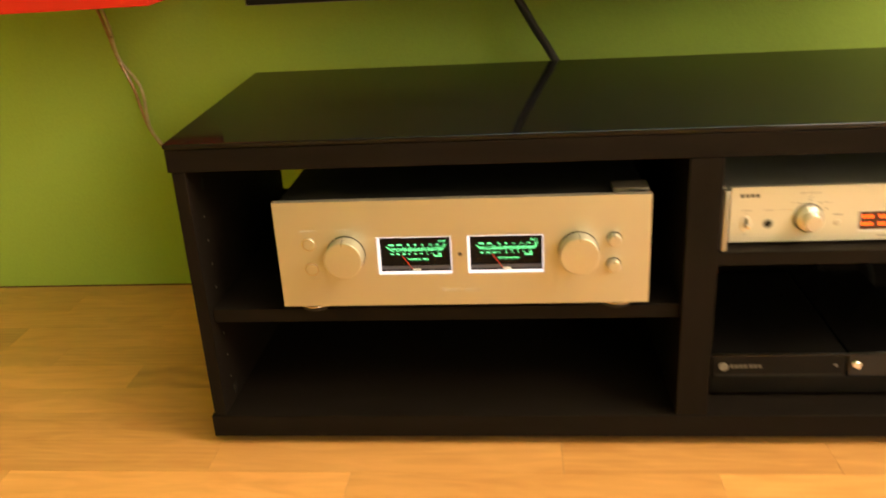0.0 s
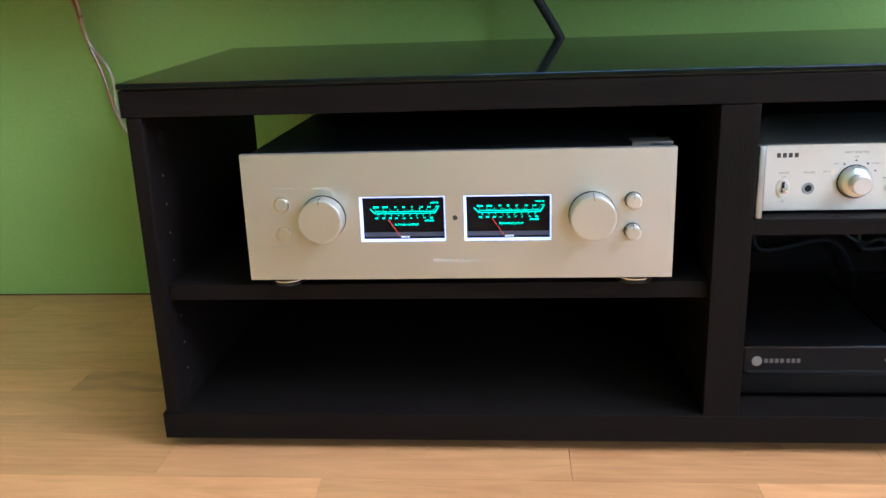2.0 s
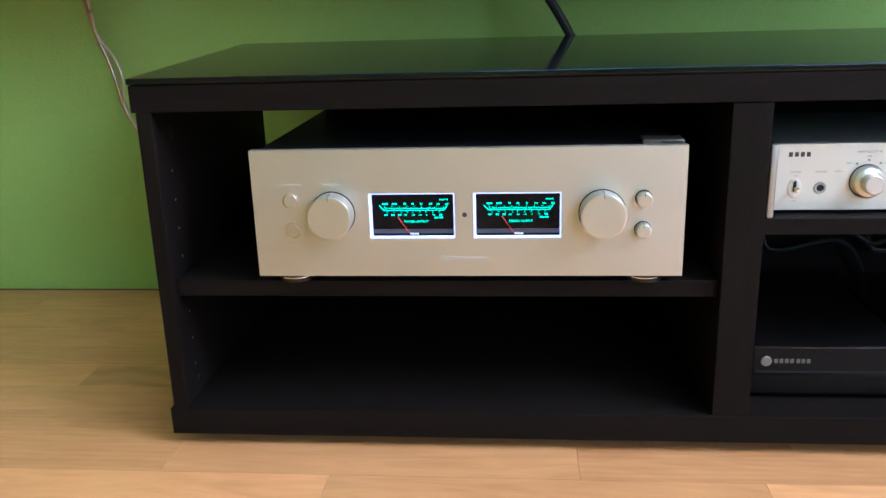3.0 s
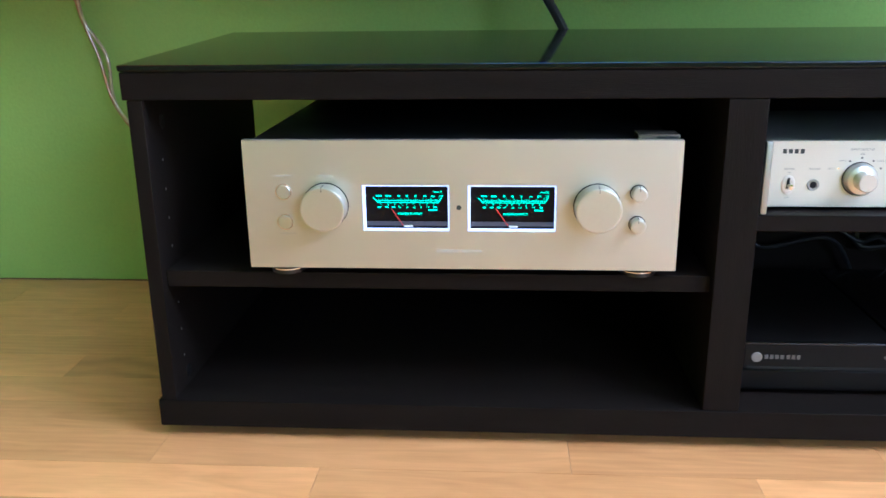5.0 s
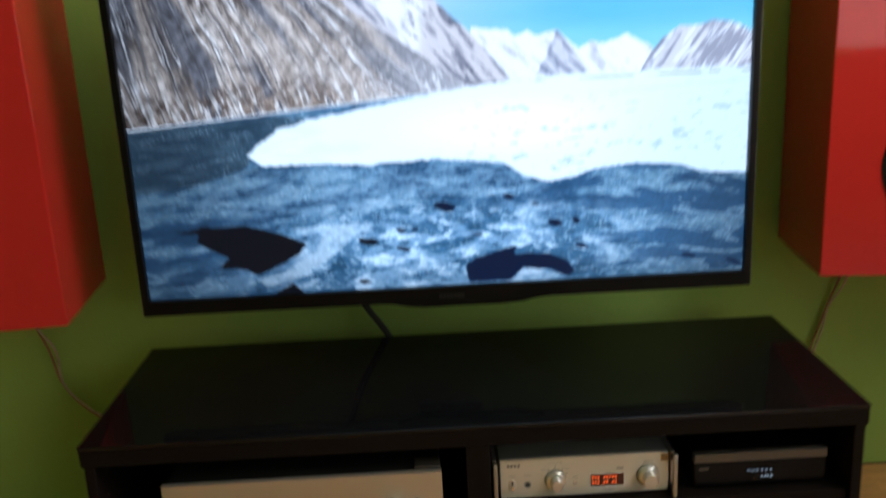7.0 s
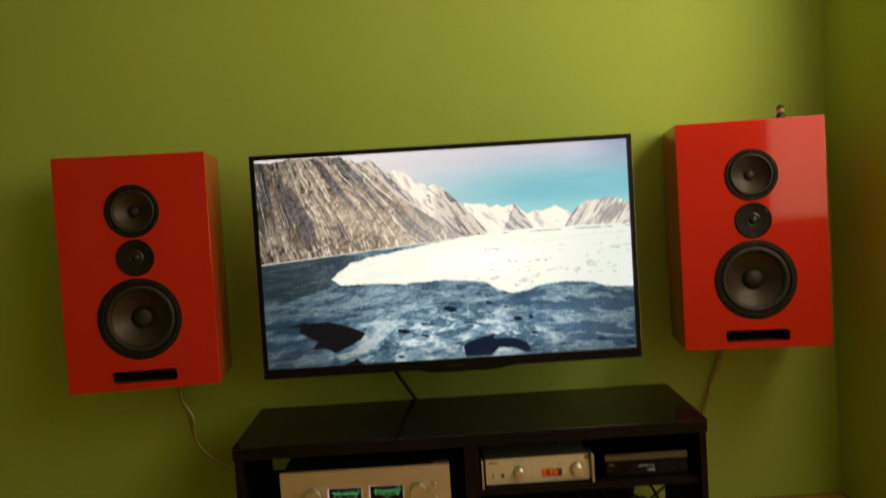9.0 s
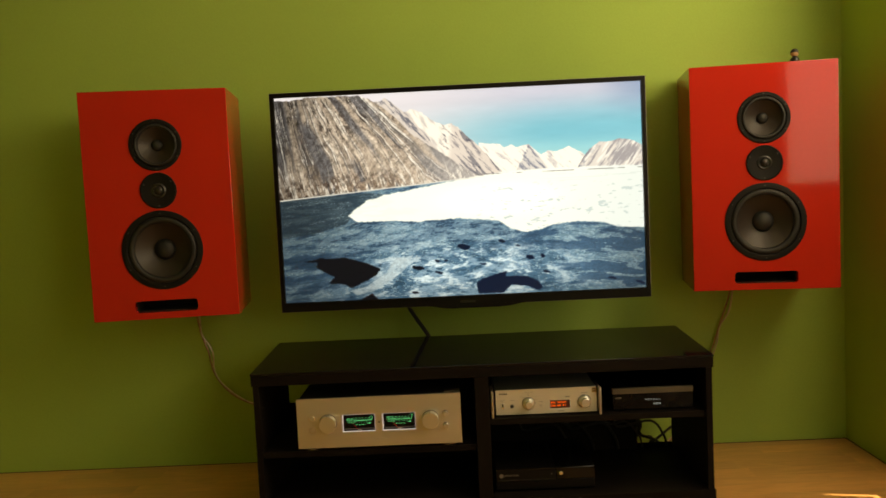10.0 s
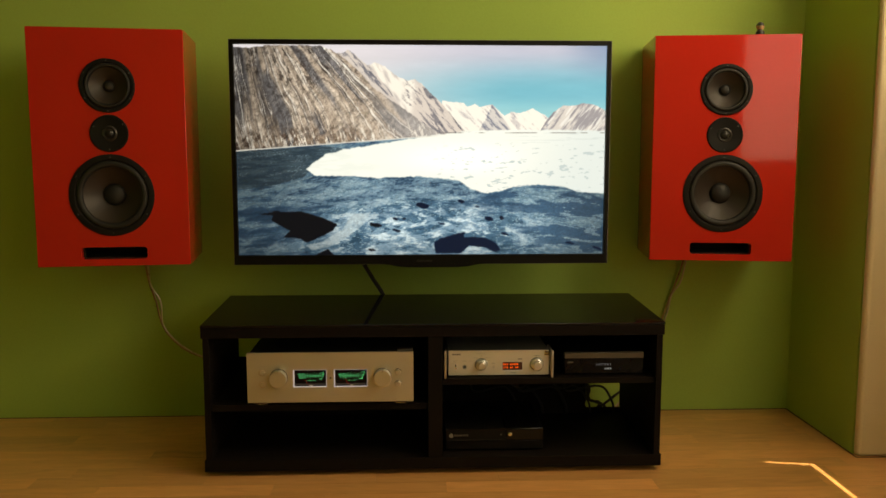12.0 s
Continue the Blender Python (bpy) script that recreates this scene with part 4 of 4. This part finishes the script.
for seed, wide, tall, sharp in ((61, 17, 420, 0.022), (64, 8, 240, 0.014), (67, 11, 330, 0.018)):
    seam = np.abs(fractal(w / wide, py / tall, seed, 3, 0.45) - 0.5)
    rock = mix(rock, (244, 234, 226), step(sharp, 0.0, seam) * step(0.32, 0.58, fractal(w / 30, py / 50, seed + 40, 3)) * 0.95)
    rock = mix(rock, (60, 58, 64), step(sharp * 1.3, 0, np.abs(np.roll(seam, -2, 1))) * step(sharp * 0.5, sharp * 1.6, seam) * 0.45)
low = step(44, 12, foot - py + 16 * (fleck - 0.5))
rock = mix(rock, (150, 130, 116), low * step(0.42, 0.6, fractal(px / 5, py / 24, 91, 4, 0.6)) * step(300, 190, px))
rock = mix(rock, (98, 80, 72), low * step(0.52, 0.64, fractal(px / 7, py / 7, 95, 5, 0.65)) * step(260, 60, px))
rock = mix(rock, (242, 232, 222), low * step(0.56, 0.66, fractal((px - 0.3 * py) / 3, py / 22, 99, 4)) * 0.8)
rock *= (1 + 0.85 * (fleck - 0.5))[..., None]
ledge = fractal((px + 0.8 * py) / 7, (py - 0.4 * px) / 11, 103, 5, 0.65)
rock = mix(rock, (70, 62, 60), step(0.58, 0.68, ledge) * 0.32)
rock = mix(rock, (226, 212, 202), step(0.38, 0.28, ledge) * 0.25)
rock = mix(rock * (0.70 + 0.30 * step(-30, 170, px))[..., None], (236, 226, 222), step(190, 390, px) * 0.62)
rock = np.clip((rock - 146) * 1.10 + 140, 20, 255)
near = below(pairs(0, 4, 30, 6, 60, 1, 155, 2, 170, 9, 185, 17, 215, 42, 245, 75, 278, 99, 308, 119, 338, 142, 372, 160), 2.2, 88)
pic = mix(pic, rock, near)

# thin ice and slush on the lake, drawn out by the low view
depth = np.clip((py - 110) / 150, 0.25, None)
lx, ly = (px - 330) / depth, 170 * np.log(depth)
bend = 26 * (fractal(lx / 70, ly / 40, 111, 4) - 0.5)
swirl = fractal((lx + bend) / 52, (ly + 0.5 * bend + 0.06 * lx) / 13, 113, 7, 0.64)
flake = fractal((lx + bend) / 11, (ly - bend) / 4.6, 119, 6, 0.66)
lake = mix(np.ones((GH, GW, 3)) * np.array((46, 79, 107.0)), (80, 114, 137), step(0.42, 0.56, swirl))
lake = mix(lake, (118, 148, 162), step(0.51, 0.62, 0.6 * swirl + 0.4 * flake) * 0.75)
lake = mix(lake, (34, 62, 86), step(0.47, 0.38, 0.55 * swirl + 0.45 * flake) * 0.7)
pan = fractal((lx + 1.4 * bend) / 24, (ly + bend) / 9, 127, 6, 0.64)
zone = step(0.0, 1.0, 1 - np.hypot((px - 320) / 250, (py - 350) / 92) + 0.5 * (swirl - 0.5) + 0.35)
slush = mix(np.ones((GH, GW, 3)) * np.array((58, 96, 122.0)), (118, 150, 172), step(0.44, 0.56, pan))
slush = mix(slush, (196, 214, 224), step(0.52, 0.62, 0.5 * pan + 0.5 * flake))
slush = mix(slush, (38, 72, 94), step(0.415, 0.385, 0.5 * pan + 0.5 * flake) * 0.9)
lake = mix(lake, slush, zone)
arm = inside(pairs(60, 272, 110, 248, 140, 234, 260, 236, 392, 240, 440, 262, 400, 280, 330, 274, 230, 290, 190, 286, 90, 282), px + bend, py + 0.3 * bend)
lake = mix(lake, mix(lake, (132, 160, 176), np.full(px.shape, 0.5)), soft(arm) * step(0.36, 0.52, flake))
east = step(470, 560, px) * step(255, 285, py)
lake = mix(lake, (62, 98, 126), east * step(0.52, 0.42, swirl) * 0.6)
lake = mix(lake, (150, 178, 192), east * step(0.040, 0.0, np.abs(swirl - 0.5)) * 0.75)
calm = inside(pairs(-9, 180, 60, 184, 160, 178, 196, 184, 160, 198, 130, 222, 118, 234, 60, 250, -9, 256), px + 0.6 * bend, py)
lake = mix(lake, mix(np.ones((GH, GW, 3)) * np.array((46, 66, 80.0)), (70, 92, 104), step(0.48, 0.64, fractal(lx / 44, ly / 7, 133, 5))), soft(calm) * 0.9)
for a, b, c, d, r in ((110, 221, 96, 232, 1.2), (134, 232, 90, 246, 1.6)):
    near_line = np.abs((px - a) * (d - b) - (py - b) * (c - a)) / math.hypot(c - a, d - b) + 0.12 * np.abs(bend)
    lake = mix(lake, (136, 156, 162), step(r, 0, near_line) * ((px < a) & (px > c)))
rim = inside(pairs(118, 356, 150, 350, 186, 326, 204, 300, 238, 296, 226, 318, 200, 338, 160, 360, 130, 366), px + 0.3 * bend, py)
lake = mix(lake, (172, 190, 200), soft(rim) * (0.70 + 0.30 * step(0.4, 0.56, flake)))
veins = np.abs(fractal((lx + 1.2 * bend) / 13, (ly + 0.6 * bend) / 5.5, 137, 5, 0.6) - 0.5)
lake = mix(lake, (166, 190, 202), step(0.030, 0.004, veins) * step(0.42, 0.60, swirl + 0.12 * zone) * 0.7)
lake *= (1.06 + 0.40 * (fractal(px / 3, py / 2.4, 139, 4, 0.7) - 0.5))[..., None]
lake *= (0.60 + 0.40 * step(-20, 260, px))[..., None] * (1 - 0.30 * step(520, 690, px))[..., None] * (1 - 0.22 * step(320, 390, py))[..., None]
pic = mix(pic, lake, step(-0.7, 0.7, py - foot))

# the bright sheet of ice
jag = 5 * (fractal(px / 9, py / 7, 141, 5, 0.65) - 0.5)
sheet = inside(pairs(123, 219, 138, 205, 155, 194, 188, 184, 271, 171, 330, 161, 400, 152, 500, 148, 680, 150, 680, 266, 611, 260, 585, 251, 541, 247, 501, 251, 468, 260, 445, 263, 418, 255, 395, 239, 321, 232, 255, 235, 195, 231, 138, 231), px + 1.6 * jag, py + jag)
ice = mix(np.ones((GH, GW, 3)) * np.array((246, 247, 243.0)), (262, 262, 260), step(0.3, 0.9, 1 - np.hypot((px - 400) / 230, (py - 200) / 60)))
ice = mix(ice, (222, 230, 232), step(480, 670, px + 0.4 * (py - 150)) * 0.9)
ice = mix(ice, (226, 232, 228), step(0.52, 0.7, fractal(px / 60, py / 12, 149, 5)) * step(420, 140, px) * 0.5)
marks = step(0.69, 0.76, fractal((px - 0.8 * py) / 11, (py + 0.1 * px) / 4.0, 151, 3, 0.4)) * step(330, 430, px + 0.4 * (py - 170)) * step(164, 186, py)
ice = mix(ice, (186, 200, 206), marks * 0.8)
ice = mix(ice, (202, 212, 216), step(0.62, 0.7, fractal(px / 50, py / 2.2, 157, 4)) * step(186, 156, py) * step(420, 600, px) * 0.6)
pic = mix(pic, ice, soft(sheet))
shore = foot - 1.2 + 1.0 * (fleck - 0.5)
pic = mix(pic, (226, 220, 214), step(1.7, 0.4, np.abs(py - shore - 1.5)) * step(380, 330, px) * 0.85)
pic = mix(pic, (120, 112, 112), step(1.4, 0.2, np.abs(py - 154)) * step(0.46, 0.6, fractal(px / 22, py * 0, 161, 4)) * step(330, 380, px) * 0.7)

# open water
pools = inside(pairs(34, 300, 58, 297, 66, 293, 78, 296, 112, 295, 150, 306, 176, 318, 170, 330, 144, 342, 121, 352, 110, 344, 80, 342, 92, 330, 70, 318, 58, 310, 62, 302), px + 0.8 * jag, py + 0.6 * jag)
pools += inside(pairs(351, 352, 362, 345, 388, 337, 408, 333, 404, 342, 445, 344, 466, 355, 472, 366, 462, 370, 445, 362, 415, 358, 402, 372, 354, 372), px + 0.8 * jag, py + 0.6 * jag)
pools += inside(pairs(132, 376, 148, 368, 158, 362, 172, 376), px + jag, py + jag)
for x, y, rx, ry in ((331, 285, 12, 5), (246, 320, 11, 4), (451, 309, 8, 4), (473, 307, 4, 3.5), (480, 337, 6, 2.2), (400, 277, 6, 3), (430, 287, 4, 1.6), (282, 309, 5, 2), (298, 309, 4, 1.8), (599, 354, 9, 2), (650, 364, 7, 2.4), (240, 366, 7, 2), (284, 330, 7, 2.4), (366, 318, 6, 1.8)):
    pools += (np.hypot((px - x + 1.5 * jag) / rx, (py - y + 0.8 * jag - 0.15 * (px - x)) / ry) < 1)
deep = mix(np.ones((GH, GW, 3)) * np.array((9, 11, 18.0)), (6, 22, 46), step(200, 340, px))
pic = mix(pic, deep, soft(np.clip(pools, 0, 1)))

# light that the panel gives for each cell, brightest white at 1
value = np.clip(pic, 4, 262) / 255
value = np.where(value <= 0.04045, value / 12.92, ((value + 0.055) / 1.055) ** 2.4)
light = np.ones((GH, GW, 4))
light[..., :3] = value * np.array((0.64, 0.77, 0.95)) * 1.05
cells = np.arange(GW * GH).reshape(GH, GW)
spots = np.stack([SX0 + px / 660 * SXW, np.full(px.shape, 0.0125), SZ0 + (1 - py / 374) * SZH], -1).reshape(-1, 3)
quads = np.stack([cells[1:, :-1], cells[1:, 1:], cells[:-1, 1:], cells[:-1, :-1]], -1).reshape(-1, 4)
smesh = bpy.data.meshes.new("screen")
smesh.vertices.add(len(spots))
smesh.vertices.foreach_set("co", spots.ravel())
smesh.loops.add(quads.size)
smesh.loops.foreach_set("vertex_index", quads.ravel())
smesh.polygons.add(len(quads))
smesh.polygons.foreach_set("loop_start", np.arange(0, quads.size, 4))
smesh.update(calc_edges=True)
smesh.color_attributes.new("picture", 'FLOAT_COLOR', 'POINT').data.foreach_set("color", light.ravel())
LIT = bpy.data.materials.new("lit_screen_panel")
LIT.use_nodes = True
lit = LIT.node_tree.nodes["Principled BSDF"]
lit.inputs["Base Color"].default_value = (0.006, 0.006, 0.007, 1)
lit.inputs["Roughness"].default_value = 0.3
lit.inputs["Specular IOR Level"].default_value = 0.2
cell_light = LIT.node_tree.nodes.new("ShaderNodeVertexColor")
cell_light.layer_name = "picture"
LIT.node_tree.links.new(cell_light.outputs["Color"], lit.inputs["Emission Color"])
lit.inputs["Emission Strength"].default_value = SCREEN_POWER
smesh.materials.append(LIT)
screen = new("screen", smesh)
screen.parent = tv
screen["label"] = "lit screen with snowy mountains and a frozen lake"
part("panel", box(0.0112, TW - 0.0112, 0.0128, 0.0182, 0.0262, TH - 0.0122), GLOSS_PLASTIC, tv)


# ---- cables ----
def cable(name, points, r, material, label):
    return tagged(part(name, tube(points, r), material), label, "cable")


cable("tv_cable", [(0.367, 0.325, 0.62), (0.404, 0.372, 0.535), (0.434, 0.384, 0.480), (0.467, 0.395, 0.424), (0.505, 0.402, 0.34), (0.51, 0.42, 0.12), (0.56, 0.44, 0.008)], 0.0065, CABLE, "black cable running from the television behind the bench")
for k, (dx, dy, m_) in enumerate(((0, 0, COPPER), (0.0085, -0.002, COPPER_PALE))):
    w = 0.006 * k
    cable("speaker_cable", [(-0.293 + dx, 0.455, 0.60), (-0.289 + dx, 0.500 + dy, 0.50), (-0.283 + dx - w, 0.515 + dy, 0.44), (-0.266 + dx + w, 0.518 + dy, 0.385), (-0.247 + dx - w, 0.517 + dy, 0.305), (-0.195 + dx, 0.514 + dy, 0.240), (-0.112 + dx, 0.506 + dy, 0.200), (0.05 + dx, 0.475 + dy, 0.17), (0.20, 0.45 + dy, 0.05 + dx), (0.30, 0.44 + dy, 0.006 + dx)], 0.0027, m_, "thin clear copper loudspeaker cable on the green wall")
    cable("speaker_cable", [(1.445 + dx, 0.46, 0.60), (1.440 + dx, 0.500 + dy, 0.505), (1.424 + dx + w, 0.512 + dy, 0.44), (1.408 + dx - w, 0.514 + dy, 0.395), (1.388 + dx, 0.512 + dy, 0.335), (1.355 + dx, 0.500 + dy, 0.26), (1.30 + dx, 0.48 + dy, 0.15), (1.22, 0.46 + dy, 0.03 + dx), (1.15, 0.45 + dy, 0.006 + dx)], 0.0027, m_, "thin clear copper loudspeaker cable on the green wall")
crng = random.Random(5)
for k in range(2):
    x0 = 1.080 + 0.018 * k
    pts = [(x0 - 0.10, 0.395, 0.16 - 0.01 * k), (x0, 0.40, 0.150 - 0.010 * k), (x0 + 0.030 - 0.004 * k, 0.415, 0.105), (x0 + 0.012, 0.43, 0.055), (x0 + 0.04, 0.45, 0.007 + 0.001 * k)]
    cable("device_cable", pts, 0.0032 + 0.0006 * (k % 2), CABLE, "black cable tangled behind the bench")
cable("device_cable", [(1.05, 0.41, 0.006), (1.12, 0.43, 0.024), (1.176, 0.44, 0.051), (1.224, 0.442, 0.087), (1.25, 0.45, 0.096), (1.272, 0.46, 0.055), (1.25, 0.475, 0.006)], 0.0042, CABLE, "black cable looped behind the bench")

cable("device_cable", [(1.07, 0.392, 0.18), (1.104, 0.396, 0.150), (1.114, 0.402, 0.112), (1.120, 0.408, 0.080), (1.145, 0.415, 0.066), (1.175, 0.425, 0.050), (1.20, 0.435, 0.006)], 0.0046, CABLE, "black cable tangled behind the bench")
cable("device_cable", [(1.06, 0.400, 0.17), (1.095, 0.404, 0.145), (1.106, 0.410, 0.100), (1.128, 0.418, 0.070), (1.160, 0.430, 0.062), (1.150, 0.445, 0.030), (1.12, 0.455, 0.006)], 0.0038, CABLE, "black cable tangled behind the bench")

trng = random.Random(8)
for k in range(5):
    x, sway = 0.72 + 0.075 * k, trng.uniform(-0.04, 0.04)
    cable("device_cable", [(x, 0.362, 0.2385), (x + 0.02, 0.360, 0.19), (x + 0.05 + sway, 0.352, 0.125 + 0.01 * (k % 2)), (x + 0.12, 0.345, 0.14), (x + 0.16, 0.350, 0.09), (x + 0.17, 0.356, 0.0500)], 0.003 + 0.0006 * (k % 3), CABLE, "black device cable hanging at the back of the bench")

# ---- floor strips ----
ROW, ROW0 = 0.0675, 0.011
frng = random.Random(21)
strip_meshes = {}


def strip_mesh(length):
    key = round(length, 2)
    if key not in strip_meshes:
        strip_meshes[key] = finish("strip", box(0.0002, key - 0.0002, 0.0002, ROW - 0.0002, -0.0038, 0.0), OAK, False)
    return strip_meshes[key]


flame_mesh = finish("strip", box(0.0002, 0.4498, 0.0002, ROW - 0.0002, -0.0038, 0.0), OAK_FLAME, False)
far = bmesh.new()
row = -int((ROW0 - BACK_Y) / ROW) - 2
while ROW0 + row * ROW < WALL_Y:
    y = ROW0 + row * ROW
    near = -1.10 < y
    if row == -1:
        x = 0.456 - 0.45 * 8
    elif row == -2:
        x = 0.192 - 0.45 * 8
    elif row == 2:
        x = -0.192 - 0.45 * 7
    else:
        x = WEST_X - frng.uniform(0, 0.4)
    end = EAST_X + 0.10 if y > -1.66 else 3.55
    fixed = row in (-1, -2, 2)
    while x < end:
        length = 0.45 if fixed and x < 0.4 else round(frng.choice((0.33, 0.36, 0.40, 0.45, 0.50, 0.55)), 2)
        if row == -1 and abs(x - 0.456) < 0.01:
            length = 0.33
        if near and -1.45 < x + length < end:
            ob = new("floor_strip", strip_mesh(length))
            ob.parent = floor
            ob.location = (x, y, 0)
            if row == 2 and abs(x + 0.192) < 0.01:
                ob.data = flame_mesh
        else:
            box(max(x, WEST_X - 0.05) + 0.0004, min(x + length, end) - 0.0004, y + 0.0004, y + ROW - 0.0004, -0.0038, 0.0, bm=far)
        x += length
    row += 1
tagged(part("floor_strips_beyond", far, OAK, floor, smooth=False), kind="stuff")
